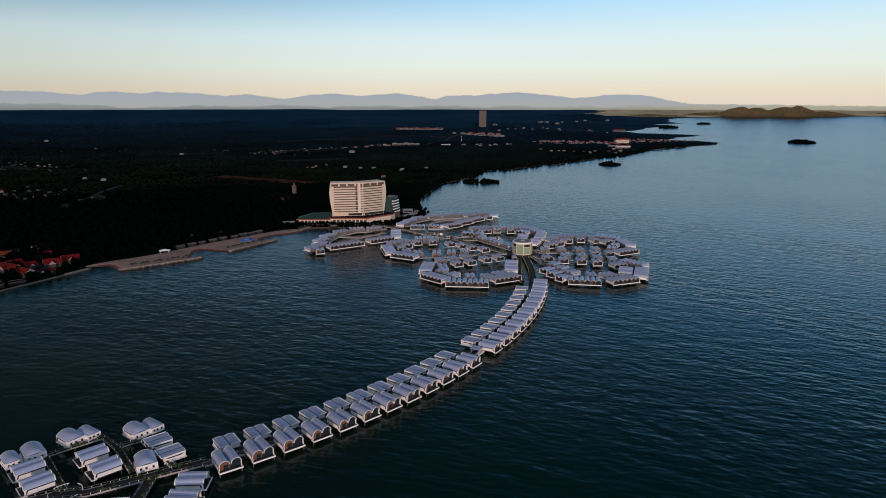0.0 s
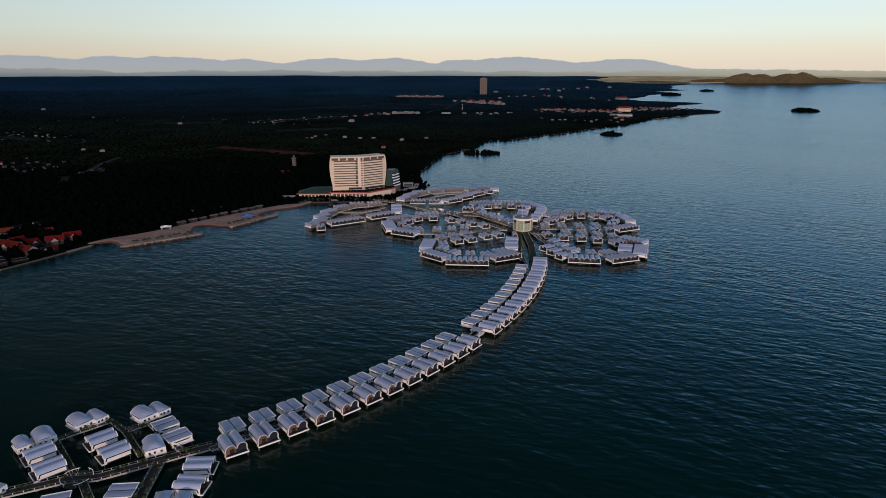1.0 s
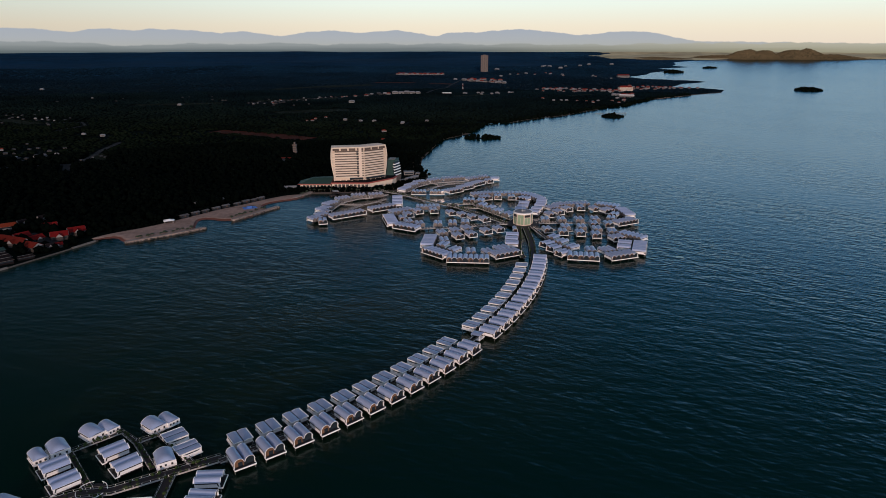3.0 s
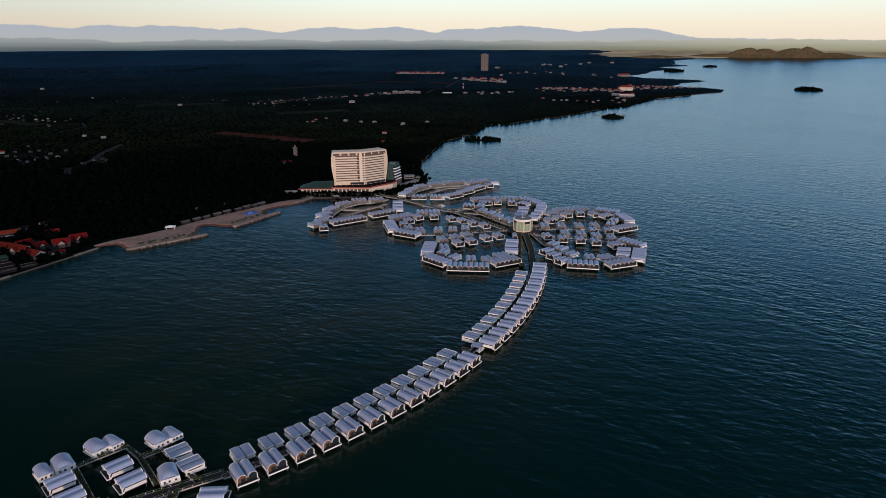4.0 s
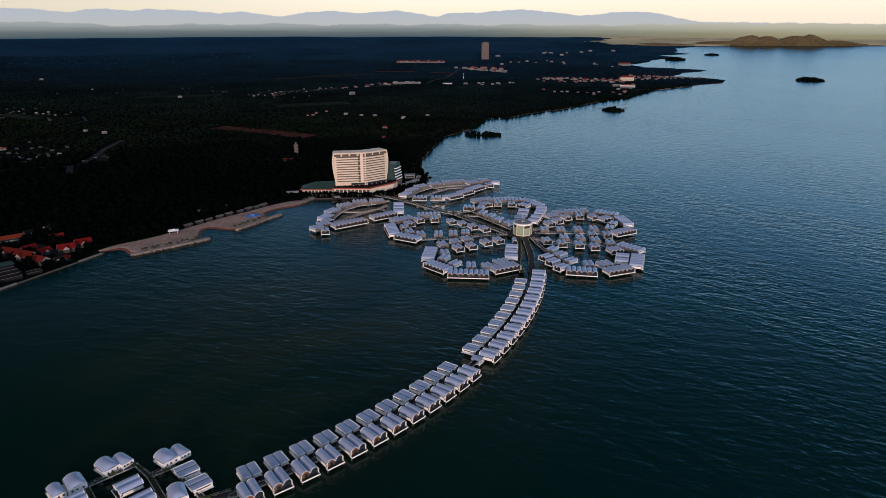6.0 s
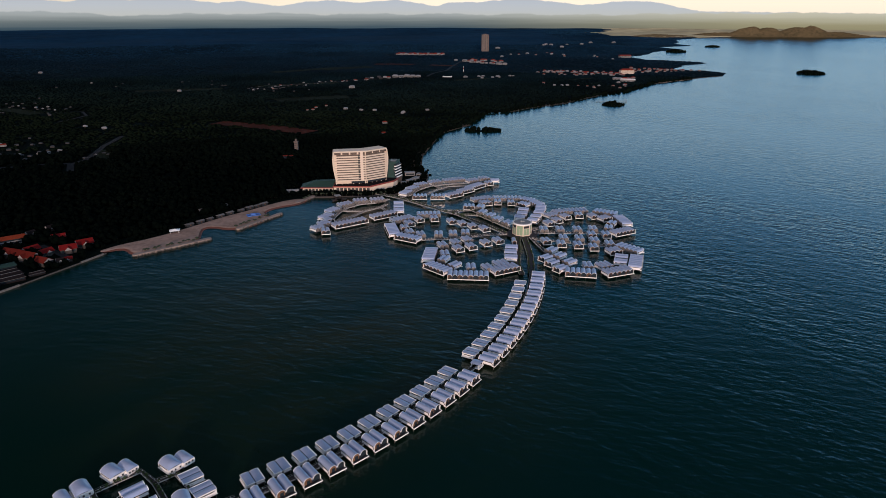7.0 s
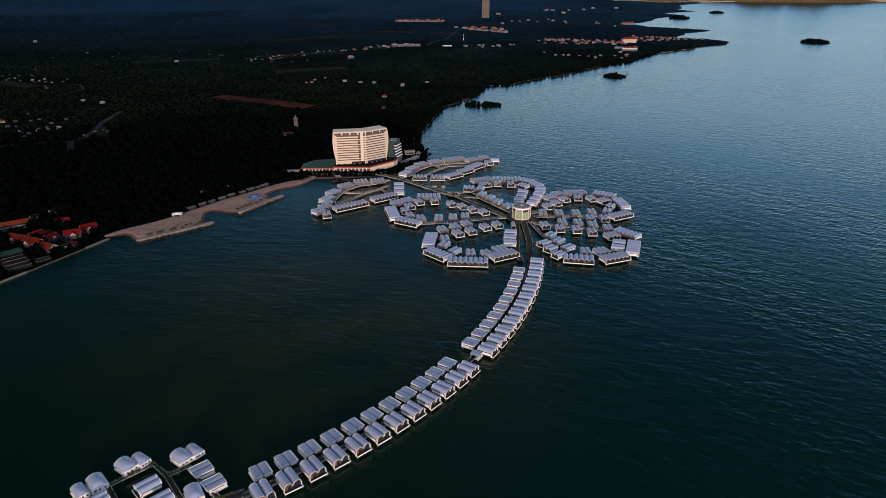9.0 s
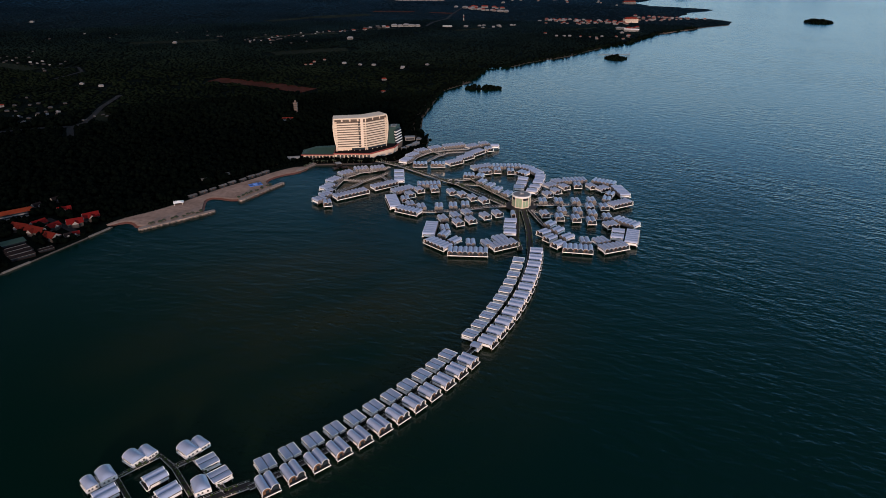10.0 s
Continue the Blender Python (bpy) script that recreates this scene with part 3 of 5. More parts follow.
# ---- roads and clearings on the plain ----
def laid(name, points, width, lift, mat, label, category):
    """A strip that follows the land."""
    p = []
    for (x0, y0), (x1, y1) in zip(points, points[1:]):
        n = max(1, int(math.hypot(x1 - x0, y1 - y0) / 20))
        p += [(x0 + (x1 - x0) * k / n, y0 + (y1 - y0) * k / n) for k in range(n)]
    p = np.array(p + [points[-1]], float)
    d = np.gradient(p, axis=0)
    d /= np.hypot(*d.T)[:, None]
    s = np.stack([-d[:, 1], d[:, 0]], -1) * width / 2
    side = np.stack([p - s, p - s / 3, p + s / 3, p + s])
    Xs, Ys = side[..., 0], side[..., 1]
    Z = np.stack([land_height(Xs[k], Ys[k]) for k in range(4)]) + lift
    return tagged(sheet(name, *drawn_in(Xs, Ys, Z), mat), label, category, kind="structure")


ROADS = [[(-505, 850), (-535, 905), (-529, 935), (-541, 989), (-555, 1040), (-568, 1135)], [(-536, 912), (-570, 905), (-640, 870)],
         [(-60, 2290), (-40, 2420), (10, 2560), (30, 2750), (80, 3100)], [(-376, 563), (-333, 532)], [(-853, 1428), (-800, 1440), (-760, 1380), (-770, 1290)],
         [(-533, 1909), (-455, 2032), (-356, 2108), (-268, 2188), (-183, 2275)]]
for k, row in enumerate(ROADS):
    laid("road", row, 9 if k < 3 else 6, 0.9, M_ASPHALT, "narrow grey asphalt road through the woods", "road")
FIELDS = [((-452, 1288), (-246, 1178), 44, M_EARTH), ((-300, 2900), (-130, 2860), 60, M_EARTH), ((-60, 2830), (40, 2790), 50, M_EARTH), ((-480, 2620), (-300, 2750), 90, M_FIELD),
          ((-640, 2470), (-430, 2720), 60, M_FIELD), ((-560, 1960), (-330, 2080), 50, M_FIELD), ((-860, 1830), (-640, 1900), 60, M_FIELD), ((-1010, 1480), (-880, 1400), 40, M_FIELD),
          ((-545, 1010), (-500, 930), 22, M_FIELD), ((-420, 1640), (-250, 1720), 70, M_FIELD), ((40, 2150), (150, 2230), 50, M_FIELD), ((-250, 2160), (-160, 2210), 40, M_FIELD),
          ((420, 2210), (520, 2290), 30, M_FIELD)]
for k, (a, b, w, mat) in enumerate(FIELDS):
    laid("field", [a, ((a[0] + b[0]) / 2, (a[1] + b[1]) / 2 + 10), b], w, 0.8, mat, "bare red-earth field cut in the woods" if mat == M_EARTH else "dull green field among the woods", "field")
laid("foreshore_sand", [(690, 2143), (745, 2190), (812, 2243)], 20, 0.7, M_SAND, "pale sand at the foot of the headland", "beach")
for k, (a, b) in enumerate(((17, 23), (24, 28), (29, 32))):
    laid("foreshore_mud", SHORE[a:b], 15, 0.5, M_MUD, "brown tidal mud at the foot of the woods", "mud")

# ---- water villas on stilts ----
def slanted(x0, x1, y0, y1, z0, z1):
    """A shallow glazed recess in a white side, narrower at its foot."""
    k = 1.3
    return prism(bmesh.new(), [(x0 + k, y0), (x1 - k, y0), (x1 - k, y1), (x0 + k, y1)], z0, z1, [(x0, y0), (x1, y0), (x1, y1), (x0, y1)])


def domed(half, w, z, rise, thick, steps=10):
    """A wide curved roof whose back end dips like a dome."""
    bm = bmesh.new()
    rows = []
    for x, k in ((-half - 0.62, 0.22), (-half - 0.1, 0.48), (-half + 0.7, 0.74), (-half + 1.8, 0.92), (-half + 3.2, 1.0), (half, 1.0)):
        rows.append([bm.verts.new((x, y, z + h)) for y, h in arc(w, rise * k, steps)])
    for p, q in zip(rows, rows[1:]):
        for i in range(steps):
            bm.faces.new((p[i], p[i + 1], q[i + 1], q[i]))
    bmesh.ops.recalc_face_normals(bm, faces=bm.faces)
    if sum(f.normal.z for f in bm.faces) < 0:
        bmesh.ops.reverse_faces(bm, faces=bm.faces)
    bmesh.ops.solidify(bm, geom=bm.faces[:], thickness=thick)
    return bm


def side_band(half, y0, y1, top, foot):
    """The dark glazing along a side wall: a strip under the roof that runs down aslant near the open front."""
    ring = [(-half + 0.4, top), (half - 1.0, top), (half - 0.45, foot), (half - 0.95, foot), (half - 1.35, top - 0.45), (-half + 0.4, top - 0.45)]
    bm = bmesh.new()
    a, b = [bm.verts.new((x, y0, z)) for x, z in ring], [bm.verts.new((x, y1, z)) for x, z in ring]
    bm.faces.new(a), bm.faces.new(b[::-1])
    for i in range(len(ring)):
        j = (i + 1) % len(ring)
        bm.faces.new((a[j], a[i], b[i], b[j]))
    bmesh.ops.recalc_face_normals(bm, faces=bm.faces)
    return bm


def villa(n, w, length, rise, spring, label, detail=False, closed_front=False):
    """A block of n barrel-vaulted rooms side by side on one deck; the open fronts look along +x."""
    spring += 0.3
    hall, low = closed_front and n == 1, closed_front and n > 1
    back = 1.0 if low else 0.0          # how far the roof oversails the back wall
    ob = thing("water_villa", label, "water villa", "water villas")
    half, wide = length / 2, n * w
    front = 0.3 if closed_front else 0.9 if detail else 0.5
    edge, span = half + front, w * (0.93 if n > 1 else 0.98)
    outer = wide / 2 - (w - span) / 2 - 0.12
    part("deck", boxes((-half - 0.3 + back, edge, -outer - 0.25, outer + 0.25, 3.02, 3.35)), M_DECK, ob, "dark timber deck")
    beam = [(edge - 0.12, edge + 0.12, -outer - 0.35, outer + 0.35, 2.86, 3.48)] if not closed_front else []
    beam += [(half - 1.0 if not closed_front else -half - 0.3 + back, edge - 0.12 if not closed_front else edge, s * (outer + 0.30) - 0.1, s * (outer + 0.30) + 0.1, 2.95, 3.44) for s in (-1, 1)]
    part("deck_edge", boxes(*beam), M_TRIM, ob, "white deck edge beam")
    cols = n // 3 + 2
    for i in range(cols):
        y = -outer + 2 * outer * i / max(1, cols - 1)
        for x in (-half + 0.6 + back, edge - 0.9):
            part("stilt", tube(bmesh.new(), x, y, -4, 3.0, 0.20, sides=6), M_STILT, ob)
    for i in range(n):
        yc = -wide / 2 + w * (i + 0.5)
        roof = part("vault_roof", domed(half, span, spring, rise, 0.16) if hall else vault(-half, half, yc, span, spring, rise, 0.16), M_ROOF, ob, "grey metal barrel roof")
        roof.data.polygons.foreach_set("use_smooth", [True] * len(roof.data.polygons))
        roof.data.set_sharp_from_angle(angle=radians(34))
        part("eave_rim", vault(half - 0.05, half + 0.16, yc, span + 0.1, spring, rise + 0.03, 0.17), M_TRIM, roof, "white arch rim")
        if detail and not hall:
            part("ridge_rim", vault(-half - 0.22, -half + 0.12, yc, span + 0.06, spring, rise + 0.03, 0.2), M_TRIM, roof, "white arch rim")
        if not hall:
            part("end_wall", arch_panel(-half + 0.15 + back, -half + 0.35 + back, yc, span - 0.2, 3.35, spring, rise - 0.2), M_WHITE if low else M_ENDWALL, ob)
        else:
            front_wall = part("parapet_wall", boxes((-half - 0.75, -half - 0.5, -outer - 0.2, outer + 0.2, 2.9, spring + 0.05), (-half - 0.5, -half + 0.3, -outer - 0.2, -outer, 2.9, spring + 0.05), (-half - 0.5, -half + 0.3, outer, outer + 0.2, 2.9, spring + 0.05)), M_WHITE, ob, "straight white wall before the vault")
            for o in (-0.28, 0.05, 0.3):
                part("window", boxes((-half - 0.82, -half - 0.7, yc + w * o - 0.4, yc + w * o + 0.4, 3.9, 4.8)), M_DARK, front_wall)
        inner = half - (0.3 if closed_front else 0.75 if detail else 0.9)
        # open arches alternate: timber, coloured as if lit in detailed villas, then dark glass
        if closed_front:
            wall = part("front_wall", arch_panel(inner - 0.2, inner, yc, span - 0.2, 3.35, spring, rise - 0.2), M_WHITE, ob)
            part("glass_door", boxes((inner + 0.01, inner + 0.06, yc - w * 0.3, yc + w * 0.3, 3.4, 5.1)), M_PANE, wall)
        elif i % 2 == 0:
            wall = part("front_wall", arch_panel(inner - 0.2, inner, yc, span - 0.2, 3.35, spring, rise - 0.2), M_WARMTIMBER if detail else M_TIMBER, ob, "timber-lined arch wall")
            part("glass_door", boxes((inner + 0.01, inner + 0.06, yc - w * 0.06, yc + w * 0.34, 3.4, 5.4)), M_PANE, wall)
        else:
            part("front_wall", arch_panel(inner - 0.2, inner, yc, span - 0.2, 3.35, spring, rise - 0.2), M_PANE, ob, "dark glazed arch")
    for i in range(1, n):
        y = -wide / 2 + w * i
        part("party_wall", boxes((-half + 0.1, half - 0.35, y - (w - span) / 2 - 0.02, y + (w - span) / 2 + 0.02, 3.35, spring + 0.03)), M_GUTTER, ob, "gutter between two vaults, the gap's shade in its colour")
    for s in (-1, 1):
        y = s * outer
        wall = part("side_wall", boxes((-half + 0.3 + back, half - 0.1, y - 0.1, y + 0.1, 3.35, spring + 0.1)), M_WHITE, ob)
        y0, y1 = sorted((y + s * 0.09, y + s * 0.15))
        if n == 1 or not closed_front:
            part("strip_window", side_band(half, y0, y1, spring - 0.05, 3.8), M_DARK, wall, "dark strip of glazing under the eaves")
        else:
            part("strip_window", slanted(-half + 0.5 + back, half - 0.5, y0, y1, spring - 1.0, spring - 0.5), M_DARK, wall, "dark strip of glazing under the eaves")
            part("verge", boxes((-half, half, y + s * 0.14 - 0.13, y + s * 0.14 + 0.13, spring + 0.02, spring + 0.24)), M_TRIM, wall, "white roof verge")
    if detail and not closed_front:
        for i in range(n):
            yc = -wide / 2 + w * (i + 0.5)
            part("plunge_pool", boxes((half - 0.3, edge - 0.2, yc - w * 0.34, yc + w * 0.30, 3.35, 3.62), bevel=0.04), M_DARK, ob, "dark tiled plunge pool")
    return ob


COUNT = {1: "single", 2: "pair", 3: "row of three", 4: "row of four", 5: "row of five", 6: "row of six", 7: "row of seven", 8: "row of eight", 9: "row of nine"}
BLOCKS = {n: villa(n, 4.25, 11.0, 1.55, 5.4, f"{COUNT[n]} of grey barrel-vaulted villas with white arches over water") for n in COUNT}
PAIR_ARCH = villa(2, 4.55, 10.2, 2.05, 5.2, "pair of grey barrel-vaulted villas with open white arches, beside the boardwalk", True)
PAIR_LOW = villa(2, 4.45, 9.1, 0.34, 5.45, "pair of low-vaulted grey villas with white walls, beside the boardwalk", True, True)
WIDE_HALL = villa(1, 7.6, 8.4, 1.9, 5.3, "wide dome-vaulted grey pavilion with white walls over water", True, True)
HALL_SMALL = villa(1, 5.7, 7.6, 1.45, 5.1, "smaller dome-vaulted grey pavilion with white walls over water", True, True)
PAIR_SMALL = villa(2, 4.0, 10.2, 1.55, 5.1, "pair of small grey barrel-vaulted villas by the planted boardwalks", True)
LOW_SMALL = villa(2, 4.2, 9.4, 0.32, 5.3, "pair of small low-vaulted grey villas by the planted boardwalks", True, True)
USED = set()


def stand(template, x, y, turn, z=0.0):
    """Puts a villa block at a place; the first call moves the template itself."""
    m = pose(x * 1.0063, y * 1.0063, z - 1.15, 0, 0, turn)
    if template.name in USED:
        return copy_thing(template, m)
    USED.add(template.name)
    template.matrix_basis = m
    return template


# the long curved boardwalk: two rows of pairs along an arc
STEM_X, STEM_Y, STEM_R, STEM_RI = -318.0, 551.0, 399.6, 386.4


def on_stem(deg, r):
    return STEM_X + r * math.cos(radians(deg)), STEM_Y + r * math.sin(radians(deg))


for k in range(12):
    a, b = -54.17 + 1.846 * k, -30.24 + 1.897 * k
    stand(PAIR_ARCH, *on_stem(a, STEM_R), a)
    stand(PAIR_ARCH, *on_stem(b, STEM_R), b)
for k in range(11):
    a = -53.52 + 1.93 * k
    stand(PAIR_LOW, *on_stem(a, STEM_RI), a + 180)
for k in range(10):
    b = -30.02 + 1.969 * k
    stand(PAIR_LOW, *on_stem(b, STEM_RI), b + 180)

# the ring-shaped wings round the tower: x, y, facing, rooms in the block
WING_BAY = [
    (-97, 627, -54, 9), (-65, 654, -53, 7), (-52, 699, 5, 2), (-51, 684, 5, 2), (-50, 670, 5, 2), (-96, 709, 107, 4), (-77, 713, 110, 4), (-111, 694, 129, 4),
    (-121, 670, 149, 4), (-124, 647, 154, 4), (-120, 635, -54, 2), (-122, 623, 136, 3), (-126, 609, 134, 3), (-117, 600, -76, 2),
]
WING_SHORE = [
    (-29, 728, -90, 4), (-8, 728, -90, 4), (11, 737, -51, 5), (25, 756, -47, 5), (38, 776, -40, 7), (56, 793, -69, 2), (64, 806, 2, 2), (51, 816, 109, 3),
    (36, 805, 121, 4), (12, 807, 111, 7), (-12, 796, 122, 4), (-29, 784, 127, 4), (-39, 765, 144, 4), (-46, 744, 154, 4),
]
WING_WEST = [
    (-52, 604, -167, 8), (-35, 580, -120, 6), (-34, 596, 106, 2), (-23, 589, 103, 2), (-44, 639, 125, 6), (-36, 625, -61, 2), (-27, 639, -63, 2), (-40, 611, -76, 2),
    (-17, 656, 94, 6), (-11, 642, -79, 2), (7, 633, -68, 2), (18, 625, -66, 2), (28, 616, -67, 2), (39, 608, -63, 2), (-6, 590, 90, 2), (8, 592, 91, 2),
    (20, 595, 90, 2),
]
WING_SOUTH = [
    (-2, 559, 110, 2), (10, 566, 115, 2), (12, 550, -65, 2), (21, 574, 116, 2), (24, 556, -67, 2), (38, 566, -63, 2), (50, 572, -67, 2), (65, 570, -90, 1),
    (61, 552, 173, 2), (59, 539, 173, 2), (58, 526, 173, 2), (-13, 534, 174, 7), (0, 535, 97, 2), (-6, 502, -136, 6), (-1, 522, 66, 2), (8, 508, 50, 2),
    (19, 486, -94, 8), (22, 503, 91, 2), (50, 500, -62, 6), (36, 502, 113, 2), (48, 511, 115, 3),
]
WING_NORTH = [
    (27, 686, -95, 3), (43, 717, 113, 6), (46, 701, -70, 3), (39, 684, 70, 2), (40, 664, 60, 2), (48, 652, 56, 2), (55, 639, 58, 2), (64, 627, 52, 2),
    (72, 719, 90, 8), (60, 705, -90, 2), (75, 702, -90, 2), (94, 713, 50, 4), (101, 702, 28, 2), (105, 694, 28, 2), (106, 683, -14, 2), (104, 672, -14, 2),
    (101, 662, -14, 2), (96, 648, -19, 2), (91, 635, -19, 2), (88, 695, -130, 3), (86, 673, 166, 2), (83, 659, 166, 2), (79, 646, 166, 2),
]
WING_EAST = [
    (142, 669, 97, 6), (142, 654, -90, 2), (123, 665, 118, 3), (113, 653, 124, 3), (106, 626, -65, 2), (116, 636, -62, 2), (127, 649, -62, 2), (156, 651, -68, 2),
    (172, 663, 58, 6), (167, 643, -61, 3), (183, 635, 7, 7), (170, 625, -120, 2), (163, 610, 71, 2), (174, 599, -61, 6), (98, 605, 90, 2), (114, 605, 90, 2),
    (131, 605, 91, 2), (147, 607, 90, 2), (142, 590, -90, 2), (156, 590, -89, 2),
]
WING_SOUTH_EAST = [
    (95, 571, -81, 2), (108, 563, -90, 2), (113, 579, 90, 2), (128, 578, 90, 2), (123, 560, -89, 2), (141, 572, 90, 2), (136, 554, -90, 2), (153, 563, 90, 2),
    (167, 550, 41, 6), (152, 544, -72, 3), (164, 516, -19, 7), (155, 528, 164, 2), (151, 516, 164, 2), (143, 495, -68, 6), (135, 507, 112, 3), (112, 492, -100, 6),
    (121, 507, 90, 2), (88, 526, -142, 2), (92, 514, -140, 2), (97, 501, -143, 2), (101, 531, 46, 2), (107, 516, 37, 2), (96, 545, 49, 2),
]
for wing in (WING_BAY, WING_SHORE, WING_WEST, WING_SOUTH, WING_NORTH, WING_EAST, WING_SOUTH_EAST):
    for x, y, turn, n in wing:
        stand(BLOCKS[n], x, y, turn)

# the near cluster at the landward end of the boardwalk
for x, y, turn, kind in [(-168.2, 227.5, 137, HALL_SMALL), (-163, 233, 134, WIDE_HALL), (-154.5, 244.5, 146, WIDE_HALL), (-149.4, 248.8, 146, HALL_SMALL),
                         (-130, 250.5, 143, WIDE_HALL), (-125.3, 255.2, 143, HALL_SMALL), (-115.2, 226.3, 122, WIDE_HALL), (-157.3, 220.8, 225, PAIR_SMALL),
                         (-148, 211.3, 225, PAIR_SMALL), (-138.4, 231, 225, PAIR_SMALL), (-128.8, 222, 225, PAIR_SMALL), (-117, 241.5, 42, LOW_SMALL),
                         (-108.2, 232.5, 42, LOW_SMALL), (-92, 213, 4, PAIR_SMALL), (-91, 201.5, -4, PAIR_SMALL), (-113.5, 196.5, 185, LOW_SMALL),
                         (-134, 191, 200, LOW_SMALL), (-162, 198, 160, WIDE_HALL), (-97.5, 192, -80, HALL_SMALL), (-90.5, 191.5, -80, HALL_SMALL)]:
    stand(kind, x, y, turn)
for n, ob in list(BLOCKS.items()):
    if ob.name not in USED:
        for o in (*ob.children_recursive, ob):
            bpy.data.objects.remove(o)

# ---- boardwalks ----
def ribbon(right, left, z0, z1):
    """One solid band between two lines of plan points."""
    bm = bmesh.new()
    rings = [[bm.verts.new((q.x, q.y, h)) for q, h in ((a, z0), (b, z0), (b, z1), (a, z1))] for a, b in zip(right, left)]
    bm.faces.new(rings[0]), bm.faces.new(rings[-1][::-1])
    for u, v in zip(rings, rings[1:]):
        for k in range(4):
            bm.faces.new((u[k], v[k], v[(k + 1) % 4], u[(k + 1) % 4]))
    bmesh.ops.recalc_face_normals(bm, faces=bm.faces)
    return bm


def boardwalk(points, width, label="timber boardwalk over the water with pale balustrades", planted=False, z=2.0, name="boardwalk", mat=None):
    """A deck on piles along a line, with a balustrade of rail and posts on either side."""
    ob = thing(name, label, "boardwalk", "boardwalks")
    p = [Vector(q) for q in points]
    rows = {-1: [], 1: []}
    for i, q in enumerate(p):
        d = (p[min(i + 1, len(p) - 1)] - p[max(i - 1, 0)]).normalized()
        s = Vector((-d.y, d.x)) * width / 2
        rows[-1].append(q - s), rows[1].append(q + s)
    part("deck", ribbon(rows[-1], rows[1], z - 0.45, z), mat or M_DECK, ob)
    for side in (-1, 1):
        inner, posts = [], bmesh.new()
        edge = rows[side]
        middle = p
        inn = [e + (m - e).normalized() * 0.12 for e, m in zip(edge, middle)]
        out = [e - (m - e).normalized() * 0.06 for e, m in zip(edge, middle)]
        lo, hi = (out, inn) if side < 0 else (inn, out)
        rail = part("balustrade", ribbon(lo, hi, z + 0.9, z + 1.0), M_STILT, ob, "pale balustrade")
        part("kerb", ribbon(lo, hi, z - 0.5, z + 0.12), M_KERB, rail)
        for a, b in zip(edge, edge[1:]):
            n = max(1, int((b - a).length / 3))
            for k in range(n):
                q = a + (b - a) * (k + 0.5) / n
                box(posts, q.x - 0.09, q.x + 0.09, q.y - 0.09, q.y + 0.09, z + 0.25, z + 0.9)
        tagged(part("baluster", posts, M_TRIM, rail), kind="stuff")
    for a, b in zip(p, p[1:]):
        n = max(1, int((b - a).length / 14))
        for k in range(n):
            q = a + (b - a) * (k + 0.5) / n
            part("support_post", tube(bmesh.new(), q.x, q.y, -3, z - 0.4, 0.35, sides=6), M_STILT, ob)
    if planted:
        rng = np.random.RandomState(int(abs(points[0][0]) * 7) % 9999)
        bm = bmesh.new()
        for a, b in zip(p, p[1:]):
            d = (b - a).normalized()
            s = Vector((-d.y, d.x))
            for k in range(int((b - a).length / 1.3)):
                q = a + (b - a) * rng.rand() + s * (width / 2 - 0.7) * (1 if rng.rand() < 0.5 else -1)
                r = rng.uniform(0.35, 0.95)
                m = Matrix.Translation((q.x, q.y, z + r * 0.6)) @ Euler(rng.uniform(0, 6, 3)).to_matrix().to_4x4() @ Matrix.Diagonal((r, r * 0.8, r, 1))
                bmesh.ops.create_icosphere(bm, subdivisions=1, radius=1.0, matrix=m)
        for v in bm.verts:
            v.co += Vector(rng.uniform(-0.16, 0.16, 3))
        hedge = part("planting", bm, M_SHRUB, ob, "dark green shrubs in planters")
        tagged(hedge, kind="stuff")
    return ob


stem_line = [on_stem(a, 393.6) for a in np.linspace(-55.2, -7.8, 60)]
boardwalk(stem_line, 3.0)
boardwalk([on_stem(-7.8, 393.6), (74, 512), (76.5, 540), (77, 568), (77, 588)], 5.5, planted=True)
boardwalk([on_stem(-8.2, 386), (63, 520), (66.5, 545), (68.5, 566), (71, 588)], 4.5, planted=True)
boardwalk([(-84, 754), (-52, 732), (1.5, 677), (14, 666), (60, 603)], 4.5, planted=True)
boardwalk([(1.5, 682), (12, 680), (31, 683), (66, 618)], 4.5, planted=True)
boardwalk([(14, 668), (38, 662), (70, 611)], 3.0, planted=True)
boardwalk([(-23, 583), (10, 587), (43, 598), (62, 600)], 3.0)
boardwalk([(88, 603), (110, 604), (156, 605)], 3.0)
boardwalk([(84, 588), (92, 582), (102, 580), (130, 572), (158, 563)], 3.0)
boardwalk([(83, 590), (87, 570), (92, 548), (97, 538)], 2.6)
boardwalk([(86, 610), (98, 622), (110, 632)], 2.6)
boardwalk([(-65, 728), (-80, 712), (-96, 706), (-108, 692), (-114, 678), (-117, 660), (-119, 640), (-119, 622)], 3.2, "pale paved walk over the water between villas", mat=M_WALK)
boardwalk([(-113, 680), (-100, 678), (-88, 678), (-72, 694), (-66, 706)], 3.2, "pale paved walk over the water between villas", mat=M_WALK)
boardwalk([(-88, 678), (-98, 660), (-108, 648), (-118, 640)], 3.2, "pale paved walk over the water between villas", mat=M_WALK)
boardwalk([(-72, 694), (-62, 676)], 2.6, "pale paved walk over the water between villas", mat=M_WALK)
boardwalk([(-52, 735), (-40, 748), (-34, 768), (-18, 790), (8, 800), (44, 806), (54, 800)], 3.2, "pale paved walk over the water between villas", mat=M_WALK)
boardwalk([(-21, 750), (-10, 770), (4, 787), (30, 792), (44, 806)], 3.2, "pale paved walk over the water between villas", mat=M_WALK)
